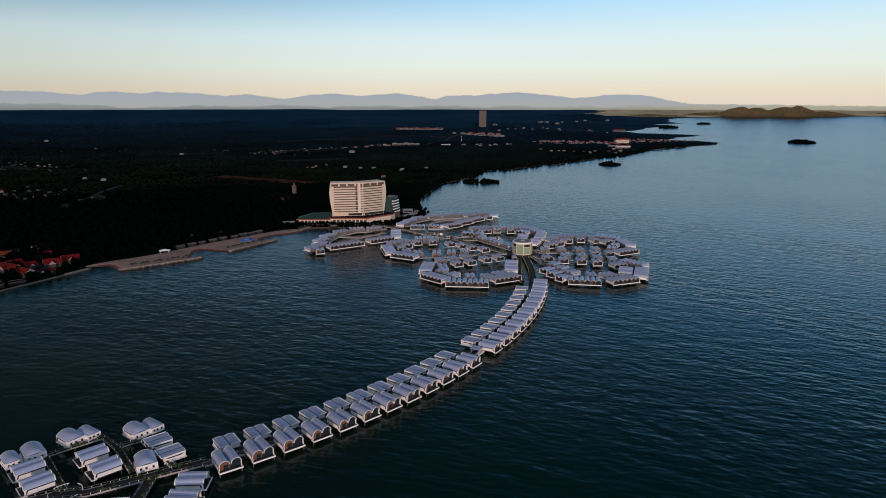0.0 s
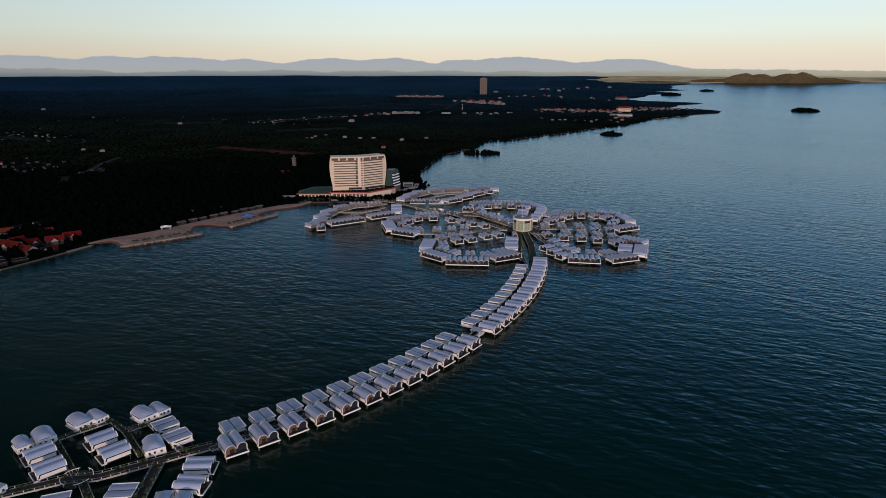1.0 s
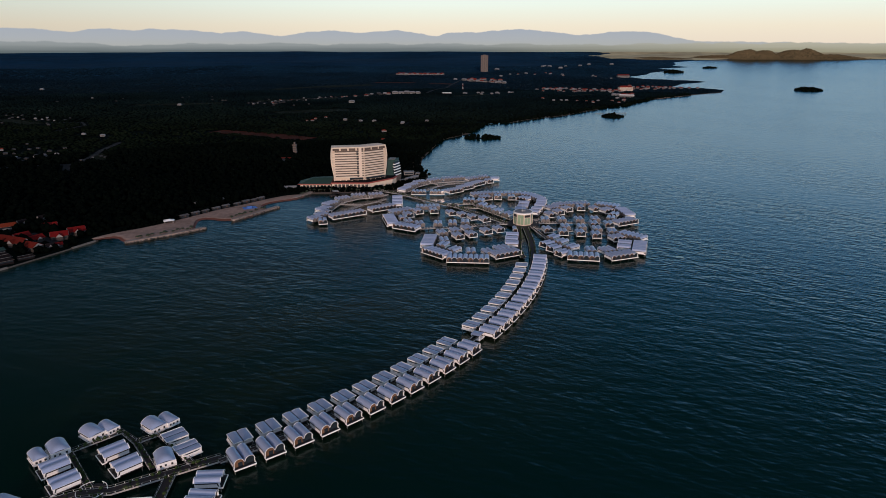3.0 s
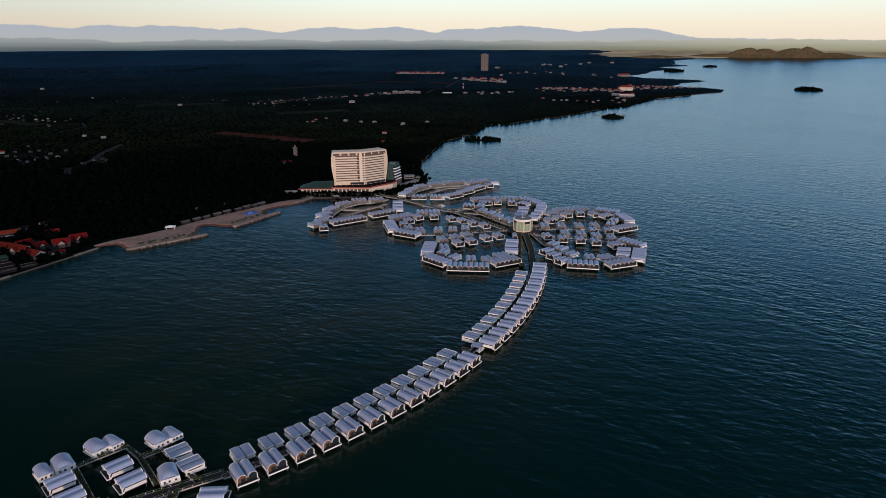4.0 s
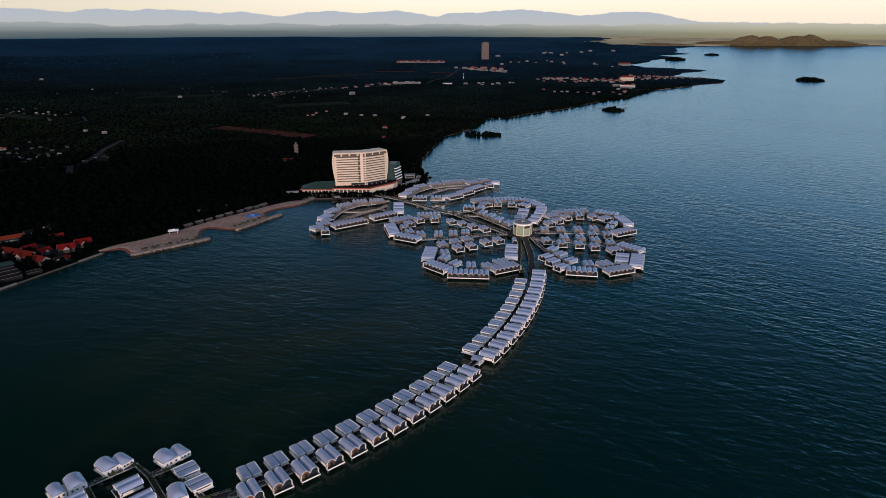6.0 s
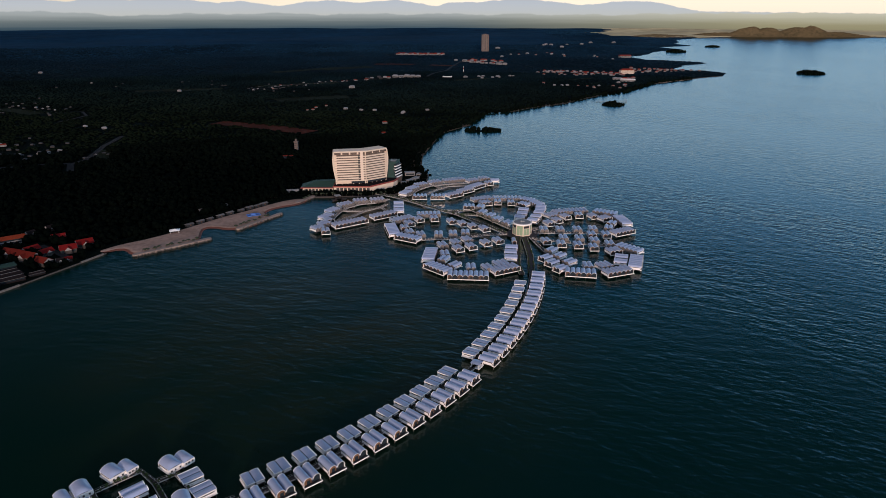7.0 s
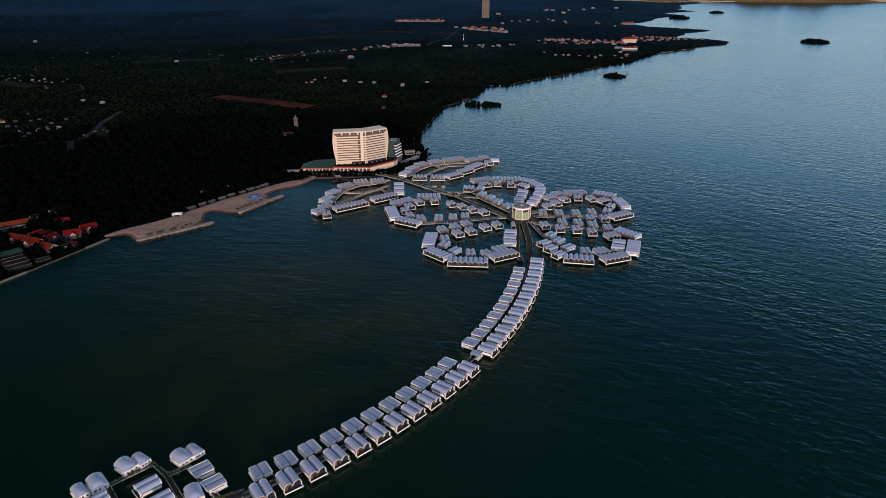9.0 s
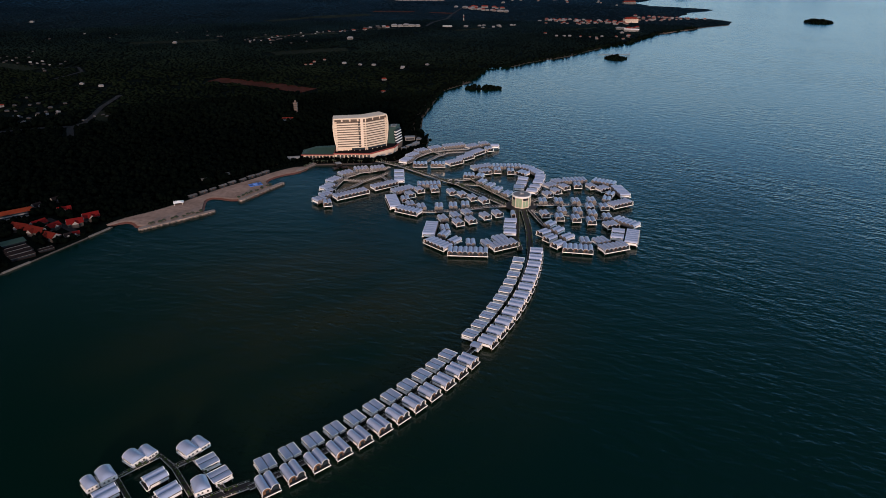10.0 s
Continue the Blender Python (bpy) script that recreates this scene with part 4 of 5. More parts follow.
boardwalk([(-14, 792), (-2, 775)], 2.6, "pale paved walk over the water between villas", mat=M_WALK)
boardwalk([(-170, 193), (-156, 199.6), (-141, 207), (-129, 209), (-113, 218.5), (-103, 224.5), (-93, 230)], 4.6, planted=True)
boardwalk([(-137, 209), (-159, 234), (-144, 249), (-134, 241), (-119, 223)], 2.4, planted=True)
boardwalk([(-134, 241), (-126, 247), (-103, 225)], 2.4, planted=True)
boardwalk([(-133, 206), (-122, 192), (-112, 176)], 3.0, planted=True)
boardwalk([(-110, 219), (-108, 200), (-104, 178)], 4.0, planted=True)
for x, y, r in ((-136, 208, 5.5), (9.6, 673, 6.5)):
    ob = thing("viewing_platform", "round paved platform where the boardwalks meet", "platform")
    part("deck", tube(bmesh.new(), x, y, 1.5, 2.06, r, sides=16), M_DECK, ob)
    for k in range(4):
        turns = [math.tau * (k / 4 + (0.045 + 0.016 * i)) for i in range(11)]
        part("rail", ribbon([Vector((x + (r + 0.1) * math.cos(a), y + (r + 0.1) * math.sin(a))) for a in turns], [Vector((x + (r - 0.1) * math.cos(a), y + (r - 0.1) * math.sin(a))) for a in turns], 3.0, 3.2), M_TRIM, ob)
    for k in range(16):
        a = math.tau * k / 16
        if k % 4:
            part("baluster", tube(bmesh.new(), x + r * math.cos(a), y + r * math.sin(a), 2.06, 3.1, 0.1, sides=5), M_TRIM, ob)

# the small open pavilion where the boardwalk breaks
ob = thing("pavilion", "small white pavilion with a flat grey roof by the boardwalk", "pavilion", "", 19.6, 346.8, 0.5, -30)
part("deck", boxes((-3.2, 3.2, -3.2, 3.2, 1.0, 1.5), bevel=0.05), M_WHITE, ob)
for x in (-2.5, 2.5):
    for y in (-2.5, 2.5):
        part("post", boxes((x - 0.15, x + 0.15, y - 0.15, y + 0.15, 1.5, 3.9)), M_WHITE, ob)
        part("stilt", tube(bmesh.new(), x, y, -3, 1.1, 0.22, sides=6), M_STILT, ob)
part("roof", vault(-3.1, 3.1, 0, 6.2, 3.9, 0.6, 0.25), M_ROOF, ob)

# ---- the round tower at the hub ----
hub = thing("hub_tower", "round tower of pale green glazing and cream pilasters on a platform", "tower", "", 76, 601, 0)
part("platform", tube(bmesh.new(), 0, 0, 1.2, 2.1, 15.5, sides=24), M_DECK, hub)
for k in range(10):
    a = math.tau * k / 10
    part("support_post", tube(bmesh.new(), 13 * math.cos(a), 13 * math.sin(a), -3, 1.3, 0.5, sides=6), M_STILT, hub)
part("core_wall", tube(bmesh.new(), 0, 0, 2.1, 13.6, 9.0, sides=8), M_CREAM, hub)
for k in range(8):
    turn = 45 * k + 22.5
    bm = boxes((8.1, 8.5, -2.9, 2.9, 3.0, 12.2 if k % 2 else 9.4))
    bmesh.ops.transform(bm, matrix=pose(0, 0, 0, 0, 0, turn), verts=bm.verts)
    pane = part("glazing", bm, M_GREEN_GLASS, hub, "tall pale green glazing")
    if k % 2 == 0:
        bm = boxes((8.1, 8.5, -2.9, 2.9, 9.9, 12.2))
        bmesh.ops.transform(bm, matrix=pose(0, 0, 0, 0, 0, turn), verts=bm.verts)
        part("high_window", bm, M_DARK, hub, "dark window under the roof")
    bm = boxes((8.48, 8.58, -0.1, 0.1, 3.0, 9.4))
    bmesh.ops.transform(bm, matrix=pose(0, 0, 0, 0, 0, turn), verts=bm.verts)
    part("glazing_bar", bm, M_CREAM, pane)
    bm = boxes((8.3, 9.3, -0.42, 0.42, 2.1, 13.2), bevel=0.06)
    bmesh.ops.transform(bm, matrix=pose(0, 0, 0, 0, 0, 45 * k), verts=bm.verts)
    part("pilaster", bm, M_CREAM, hub)
part("parapet", tube(bmesh.new(), 0, 0, 12.9, 14.2, 9.6, sides=16), M_TRIM, hub)
part("roof", tube(bmesh.new(), 0, 0, 14.2, 14.6, 8.4, 7.6, sides=24), M_PALEROOF, hub)
part("roof_box", boxes((-2.2, 2.0, -1.6, 1.8, 14.5, 15.5), bevel=0.05), M_GREYROOF, hub)
part("flagpole", tube(bmesh.new(), -1, -3, 14.5, 25, 0.10, 0.06, sides=6), M_TRIM, hub)

# ---- the hotel ----
hotel = thing("hotel", "tall cream hotel of balconied floors with a bent front", "hotel", "", 0, 0, 0)
A0, A1, A2 = Vector((-133.2, 762.0)), Vector((-95.5, 769.0)), Vector((-71.5, 788.0))
n0, n1 = [Vector((-v.y, v.x)).normalized() for v in (A1 - A0, A2 - A1)]
MITRE = (n0 + n1) / (1 + n0.dot(n1))          # the bisector at the bend
BACK, BASE, TOP, FLOORS = 17.0, 14.3, 49.9, 11


def flare(z):
    """How far the outer ends lean out, by height."""
    t = (z - BASE) / (TOP - BASE)
    return -1.5 + 3.1 * math.sin(max(0, min(1, t / 0.68)) * math.pi / 2) - 1.5 * max(0, (t - 0.68) / 0.32) ** 1.5


def slab(p, q, depth, z0, z1, out=0.0, lean_p=False, lean_q=False):
    """A box standing on the line p to q, depth metres deep behind it, its front pushed out."""
    d = (q - p).normalized()
    s = Vector((-d.y, d.x))
    sp, sq = (MITRE if p == A1 else s), (MITRE if q == A1 else s)
    bm = bmesh.new()

    def ring(z):
        a = p - d * (flare(z) if lean_p else 0)
        b = q + d * (flare(z) if lean_q else 0)
        return [tuple(a - sp * out), tuple(b - sq * out), tuple(b + sq * depth), tuple(a + sp * depth)]
    return prism(bm, ring(z0), z0, z1, ring(z1))


STOREY = (TOP - 3.5 - BASE) / FLOORS
for wing, (p, q, lp, lq, n) in enumerate(((A0, A1, True, False, 11), (A1, A2, False, True, 8))):
    d = (q - p).normalized()
    for f in range(FLOORS):
        z = BASE + f * STOREY
        room = part("storey", slab(p, q, BACK, z, z + STOREY, -1.5, lp, lq), M_CREAM, hotel)
        part("balcony_band", slab(p, q, 1.6, z - 0.4, z + 1.2, 0.25, lp, lq), M_HOTEL, room, "solid cream balcony front")
        part("window_band", slab(p + d * (3.4 if lp else 1), q - d * (3.4 if lq else 1), 0.2, z + 1.35, z + STOREY - 0.2, -1.42), M_TAN, room, "band of room windows in shade")
        for k in range(1, n):
            c = p + (q - p) * k / n
            part("balcony_divider", slab(c - d * (0.14 + 0.16 * wing), c + d * (0.12 + 0.16 * wing), 1.2, z + 1.15, z + STOREY - 0.35, -0.9 + 0.6 * wing), M_HOTEL, room)
    z = BASE + FLOORS * STOREY
    part("top_storey", slab(p, q, BACK, z, TOP - 0.6, -1.2, lp, lq), M_CREAM, hotel)
    for k in range(4 if wing == 0 else 3):
        a, b = p + (q - p) * (k + 0.12) / (4 if wing == 0 else 3), p + (q - p) * (k + 0.9) / (4 if wing == 0 else 3)
        part("penthouse_window", slab(a, b, 0.3, z + 0.1, z + 2.7, -1.05), M_TAN, hotel)
    part("roof_band", slab(p, q, BACK + 0.4, TOP - 0.7, TOP + 0.8, 0.3, lp, lq), M_HOTEL, hotel)
    part("roof_deck", slab(p, q, BACK - 0.4, TOP + 0.78, TOP + 0.84, -0.4, lp, lq), M_CREAM, hotel, "pale roof membrane")
    pier = bmesh.new()
    for f in range(14):
        z0, z1 = BASE - 0.5 + (TOP - 0.3 - BASE) * f / 14, BASE - 0.5 + (TOP - 0.3 - BASE) * (f + 1) / 14
        s = Vector((-d.y, d.x))
        end, way = (p, -d) if lp else (q, d)

        def foot(z):
            a = end + way * (flare(z) + 0.1)
            b = a - way * 1.5
            pts = [a - s * 0.45, b - s * 0.45, b + s * (BACK + 0.3), a + s * (BACK + 0.3)]
            return [tuple(v) for v in (pts if not lp else pts)]
        prism(pier, foot(z0), z0, z1, foot(z1))
    bmesh.ops.remove_doubles(pier, verts=pier.verts, dist=0.001)
    bmesh.ops.recalc_face_normals(pier, faces=pier.faces)
    part("end_pier", pier, M_HOTEL, hotel, "curved cream end wall")
    part("ground_floor", slab(p + d, q - d, BACK - 4, 10.0, BASE, -4.0), M_CREAM, hotel)
    for k in range(n // 2 + 1):
        c = p + d * 1.6 + (q - p - d * 3.2) * k / (n // 2)
        part("column", slab(c - d * 0.5, c + d * 0.5, 1.0, 10.0, BASE, -1.2), M_CREAM, hotel)
    part("lobby_glass", slab(p + d * (2 if wing else 20), q - d * 2, 0.3, 11.2, BASE - 0.6, -3.9), M_PANE, hotel)
core = part("stair_core", slab(A1 - Vector((6.5, 1.2)), A1 - Vector((3.2, 0.6)), 4, BASE, TOP + 0.3, 0.5), M_CREAM, hotel)
for f in range(FLOORS):
    z = BASE + f * STOREY + 0.6
    part("stair_window", slab(A1 - Vector((9.2, 1.75)), A1 - Vector((6.9, 1.3)), 0.3, z, z + (2.6 if f % 2 else 1.6), 0.40), M_DARK, core)

podium = thing("hotel_podium", "low hotel podium with a red fascia and green pitched roofs", "hotel wing", "", 0, 0, 0)
part("wall", prism(bmesh.new(), [(-134, 757), (-92, 757), (-64, 786), (-60, 800), (-75, 812), (-134, 790)], 1.5, 8.6), M_CREAM, podium)
part("fascia", prism(bmesh.new(), [(-135, 755.4), (-91.4, 755.4), (-62.6, 785.4), (-58.6, 800), (-75, 814), (-135, 792)], 8.6, 10.0), M_REDTRIM, podium, "red fascia band")
part("terrace_roof", prism(bmesh.new(), [(-134, 756.4), (-92, 756.4), (-64, 786), (-60, 800), (-75, 812), (-134, 790)], 10.0, 10.2), M_DARKROOF, podium)
for k in range(9):
    x = -131 + k * 4.6
    part("opening", boxes((x, x + 3.4, 756.7, 757.2, 3.2, 7.6)), M_DARK, podium)
left = thing("hotel_wing", "single-storey hotel wing with a dark green sloping roof and red edge", "hotel wing", "", 0, 0, 0)
part("wall", prism(bmesh.new(), [(-172, 758), (-135.2, 758), (-135.2, 782), (-170, 776)], 1.5, 7.6), M_CREAM, left)
part("roof", prism(bmesh.new(), [(-174, 756), (-135.2, 756), (-135.2, 784), (-176, 778)], 8.0, 12.6, [(-158, 772), (-135.2, 774), (-135.2, 783), (-160, 778)]), M_GREENROOF, left, "dark green sheet roof")
part("fascia", prism(bmesh.new(), [(-174.6, 755.4), (-135.2, 755.4), (-135.2, 757), (-173, 757)], 7.4, 8.3), M_REDTRIM, left, "red roof edge")
for k in range(8):
    part("opening", boxes((-169 + k * 4.2, -166 + k * 4.2, 757.7, 758.2, 2.8, 6.4)), M_DARK, left)
lodge = thing("beach_lodge", "low white beach lodge with curved white roof", "building", "", -184, 757, 0, 10)
part("wall", boxes((-7, 7, -3.5, 3.5, 1.2, 4.6)), M_HOUSE, lodge)
part("roof", vault(-7.6, 7.6, 0, 8.4, 4.6, 1.4, 0.3), M_HOUSE, lodge)
annex = thing("hotel_annex", "stepped hotel annex with a steep green roof and white balconies", "hotel wing", "", 0, 0, 0)
part("wall", prism(bmesh.new(), [(-73, 801), (-63, 801), (-55.5, 818), (-56, 834), (-73, 834)], 1.5, 10), M_TAN, annex)
part("green_slope", prism(bmesh.new(), [(-73, 800), (-63.5, 800), (-57, 818), (-57, 834), (-73, 834)], 10, 27, [(-72, 815), (-63, 816), (-59, 826), (-59, 834), (-72, 834)]), M_GREENROOF, annex, "steep dark green roof")
for f in range(5):
    z, t = 9 + f * 3.2, f / 6
    a, b = Vector((-62.4 + 0.6 * t, 801 + 13 * t)), Vector((-55 - 2.6 * t, 818 + 7 * t))
    part("balcony_band", slab(a, b, 3.0, z, z + 1.1, 0.2), M_WHITE, annex, "white balcony band")
    part("window_band", slab(a, b, 3.0, z + 1.1, z + 3.2, -0.7), M_PANE, annex)
part("roof_pad", prism(bmesh.new(), [(-70, 820), (-63, 820), (-62, 832), (-70, 832)], 27, 27.4), M_GREYROOF, annex)
part("roof_marking", tube(bmesh.new(), -66, 826, 27.38, 27.46, 3.0, sides=20), M_STILT, annex, "pale ring painted on the roof")
part("roof_marking", tube(bmesh.new(), -66, 826, 27.40, 27.50, 2.3, sides=20), M_GREENROOF, annex)
for x, y, w, dd, h, t in ((-45, 812, 5, 10, 3, -38), (-38, 824, 5, 11, 3, -30), (-34, 846, 6, 9, 3, -12), (-47, 850, 13, 8, 4, 8), (-52, 800, 5, 6, 3, -42)):
    ob = thing("pool_house", "low white garden building with a pale flat roof beside the hotel", "building", "hotel garden buildings", x, y, 1.5, t)
    part("wall", boxes((-w / 2, w / 2, -dd / 2, dd / 2, 0, h)), M_HOUSE, ob)
    part("roof", boxes((-w / 2 - 0.5, w / 2 + 0.5, -dd / 2 - 0.5, dd / 2 + 0.5, h, h + 0.5), bevel=0.1), M_PALEROOF, ob)
    part("window", boxes((-w / 2 + 1, w / 2 - 1, -dd / 2 - 0.08, -dd / 2 + 0.05, 1, h - 1)), M_PANE, ob)
jetty = thing("jetty", "small timber jetty with a shelter below the hotel", "jetty", "", -128, 738, 0, 25)
part("deck", boxes((-3, 3, -14, 6, 1.3, 1.8), (-9, 9, -14, -9, 1.3, 1.8)), M_DECK, jetty)
for x in (-7, -2, 2, 7):
    part("support_post", tube(bmesh.new(), x, -11.5, -3, 1.4, 0.3, sides=6), M_STILT, jetty)
part("shelter_roof", boxes((-3.4, 3.4, -8, 0, 4.4, 4.8), bevel=0.1), M_GREYROOF, jetty)
for x in (-2.8, 2.8):
    for y in (-7.4, -0.6):
        part("post", boxes((x - 0.12, x + 0.12, y - 0.12, y + 0.12, 1.8, 4.4)), M_TIMBER, jetty)

# ---- houses ----
def house(label, w, d, h, roof_h, wall, roof, hip=0.5, category="house", storeys=1, ridge=False):
    """A plain house: walls, a pitched roof with eaves, windows and a door."""
    ob = thing("house", label, category, "houses on the plain")
    part("wall", boxes((-w / 2, w / 2, -d / 2, d / 2, -1.5, h)), wall, ob)
    bm = bmesh.new()
    e = 0.7
    ring = [(-w / 2 - e, -d / 2 - e), (w / 2 + e, -d / 2 - e), (w / 2 + e, d / 2 + e), (-w / 2 - e, d / 2 + e)]
    t = 0.06 * d
    top = [(-w / 2 + hip * d / 2, -t), (w / 2 - hip * d / 2, -t), (w / 2 - hip * d / 2, t), (-w / 2 + hip * d / 2, t)]
    prism(bm, ring, h, h + roof_h, top)
    part("roof", bm, roof, ob)
    if ridge:
        part("ridge_cap", boxes((-w / 2 + hip * d / 2, w / 2 - hip * d / 2, -t - 0.05, t + 0.05, h + roof_h, h + roof_h + 0.15)), M_STILT, ob, "pale ridge cap")
        part("gutter", boxes((-w / 2 - e, w / 2 + e, -d / 2 - e - 0.2, -d / 2 - e, h - 0.1, h + 0.15)), M_STILT, ob, "pale gutter")
    for f in range(storeys):
        z = 1.0 + f * h / storeys
        part("window", boxes((-w / 2 + 0.8, w / 2 - 0.8, -d / 2 - 0.06, -d / 2 + 0.02, z, z + 1.3)), M_PANE, ob, "strip of dark windows")
    return ob


HOUSES = {
    "white": house("small white house with a pale grey pitched roof among trees", 13, 9, 3.4, 2.2, M_HOUSE, M_PALEROOF),
    # darker version of the white house, by its wall and roof colours
    "grey": house("small dark grey house among trees", 13, 9, 3.2, 2.0, M_DIM, M_DIMROOF),
    "red": house("small house with a red clay-tile roof among trees", 13, 9, 3.4, 2.6, M_HOUSE, M_REDROOF),
    "terrace": house("terrace of white houses with red tiled roofs", 34, 10, 5.6, 2.6, M_HOUSE, M_REDROOF, 0.2, "terrace", 2),
    "shed": house("long white shed with a pale roof", 46, 14, 6.0, 2.0, M_HOUSE, M_TRIM, 0.1, "shed"),
    "hall": house("large cream hall with a red tiled roof", 62, 26, 15, 7, M_CREAM, M_REDROOF, 0.6, "building", 4),
}
HOUSE_USED = set()


def settle(kind, x, y, turn=0.0, size=1.0):
    size *= (0.62 if y < 2050 else 0.85) if x > -300 else 0.44
    X, Y, Z = drawn_in(x, y, height_at(x, y) + 0.4)
    s = float(np.hypot(X, Y) / math.hypot(x, y)) * size
    ob = HOUSES[kind]
    m = pose(float(X), float(Y), float(Z), 0, 0, turn)
    if kind in HOUSE_USED:
        ob = copy_thing(ob, m)
    else:
        HOUSE_USED.add(kind)
        ob.matrix_basis = m
    ob.scale = (s, s, s)
    return ob


CLEAR = []          # places kept free of trees: x, y, radius


def hamlet(line, count, spread, kinds, seed, size=1.0):
    rng = np.random.RandomState(seed)
    line = np.array(line, float)
    seg = np.r_[0, np.cumsum(np.hypot(*np.diff(line, axis=0).T))]
    for k in range(count):
        t = seg[-1] * (k + rng.rand()) / count
        x = np.interp(t, seg, line[:, 0]) + rng.normal(0, spread)
        y = np.interp(t, seg, line[:, 1]) + rng.normal(0, spread * 1.6)
        if inland(np.array([x]), np.array([y]))[0] < 12:
            continue
        settle(kinds[rng.randint(len(kinds))], x, y, rng.uniform(-40, 40), size * rng.uniform(0.7, 1.15))
        CLEAR.append((x, y - (14 if y > 1000 else 0), 16 if y > 1000 else 12))


hamlet([(-533, 1909), (-455, 2032), (-356, 2108), (-268, 2188), (-183, 2275)], 34, 12, ["white", "grey", "grey", "red"], 1)
hamlet([(-560, 1890), (-430, 1975)], 20, 22, ["grey", "grey", "white"], 21)
hamlet([(-313, 1470), (-277, 1535)], 4, 7, ["red"], 2)
hamlet([(-225, 1470), (-161, 1486)], 3, 12, ["white"], 3)
hamlet([(-117, 1410), (-83, 1455), (-30, 1480)], 3, 8, ["white"], 4)
hamlet([(359, 2494), (453, 2560), (545, 2496), (649, 2500)], 46, 22, ["red", "red", "white"], 5)
hamlet([(750, 2679), (835, 2705), (901, 2633), (980, 2640)], 26, 20, ["red", "white", "red"], 6)
hamlet([(317, 2067), (443, 1990), (500, 1990), (560, 2100)], 15, 14, ["white", "red"], 7)
hamlet([(430, 2420), (520, 2450), (610, 2440), (690, 2520), (800, 2590), (880, 2600)], 44, 16, ["red", "red", "white", "red"], 31, 0.9)
hamlet([(590, 2230), (640, 2300)], 8, 12, ["white", "red"], 8, 1.5)
for x, y in ((86, 3125), (115, 3060), (144, 3000), (190, 2960), (235, 2920), (282, 2884)):
    CLEAR.append((x - 2, y - 45, 45))
hamlet([(86, 3125), (144, 3000), (282, 2884)], 17, 8, ["red", "white", "white"], 9, 1.7)
hamlet([(120, 3180), (260, 3060)], 8, 9, ["red"], 10, 1.7)
hamlet([(-1050, 1611), (-925, 1490), (-853, 1428)], 24, 26, ["grey", "grey", "white", "grey"], 11)
hamlet([(-760, 1060), (-680, 1050), (-600, 960)], 18, 18, ["grey", "grey", "white", "grey"], 12)
hamlet([(-700, 980), (-560, 960)], 12, 20, ["grey", "grey", "white", "grey"], 22)
hamlet([(-530, 960), (-500, 1000)], 6, 9, ["grey", "grey", "white", "grey"], 23, 0.8)
hamlet([(-900, 2150), (-600, 2000), (-380, 1900)], 9, 40, ["grey", "grey", "white", "grey"], 13)
hamlet([(300, 3500), (700, 3600), (900, 3500)], 14, 60, ["white", "red"], 14, 1.2)
hamlet([(-1300, 1900), (-800, 2100)], 6, 60, ["grey", "grey", "white", "grey"], 15)
hamlet([(60, 2260), (170, 2240), (240, 2330)], 9, 20, ["white"], 16)
hamlet([(500, 4400), (900, 5200), (1300, 5400)], 9, 120, ["white"], 17, 2.2)
for kind, x, y, turn, size in [("white", -168, 2276, 2, 1.7), ("white", -148, 2270, 22, 1.5), ("white", -128, 2282, -12, 1.8), ("white", -108, 2276, -2, 1.6), ("white", -90, 2280, 18, 1.4), ("white", -641, 1217, 20, 1.5), ("white", -689, 1240, -10, 1.2),
                               ("white", -742, 1846, 0, 1.8), ("terrace", -235, 957, 5, 0.8), ("terrace", -722, 1040, 30, 1.1), ("hall", 678, 2478, 4, 0.95),
                               ("shed", 603, 2180, -20, 1.2), ("shed", -525, 1035, 12, 0.45), ("white", -271, 1937, 0, 2.0), ("white", -1467, 2416, 0, 2.2),
                               ("red", -119, 1290, 15, 1.1), ("red", -110, 1167, -10, 1.0), ("terrace", 947, 3524, 10, 2.2), ("shed", 10, 2250, 0, 0.8)]:
    settle(kind, x, y, turn, size)
    CLEAR.append((x, y - 10, 15 * size))
CLEAR += [(-245 + k * 29, 3560, 70) for k in range(9)]
for k in range(26):
    settle(("red", "red", "white")[k % 3], -250 + k * 9.6, 3612 + 22 * math.sin(k * 2.3), -30 + 23 * (k % 4), 1.5 + 0.5 * (k % 2))
for k in range(3):
    settle("hall", -215 + k * 84, 3650, 0, 0.45)


def block_tower(x, y, w, d, h, floors, label, name="tower_block"):
    """A tall block with window bands on every floor."""
    X, Y, Z = drawn_in(x, y, height_at(x, y))
    s = float(np.hypot(X, Y) / math.hypot(x, y))
    ob = thing(name, label, "tower block", "", float(X), float(Y), float(Z))
    ob.scale = (s, s, s)
    part("wall", boxes((-w / 2, w / 2, -d / 2, d / 2, -2, h), bevel=0.2), M_TOWER, ob)
    part("parapet", boxes((-w / 2 - 0.4, w / 2 + 0.4, -d / 2 - 0.4, d / 2 + 0.4, h, h + 1.6)), M_TOWER, ob)
    part("roof_box", boxes((-w / 5, w / 5, -d / 4, d / 4, h + 1.6, h + 5)), M_TOWER, ob)
    step = h / floors
    for f in range(floors):
        for k in range(3):
            x0 = -w / 2 + w * (k + 0.14) / 3
            part("window", boxes((x0, x0 + w * 0.24, -d / 2 - 0.15, -d / 2 + 0.05, f * step + 1, f * step + step - 0.6)), M_DARK, ob)
    return ob


block_tower(238, 3945, 42, 30, 92, 26, "lone pale apartment tower above dark woods")
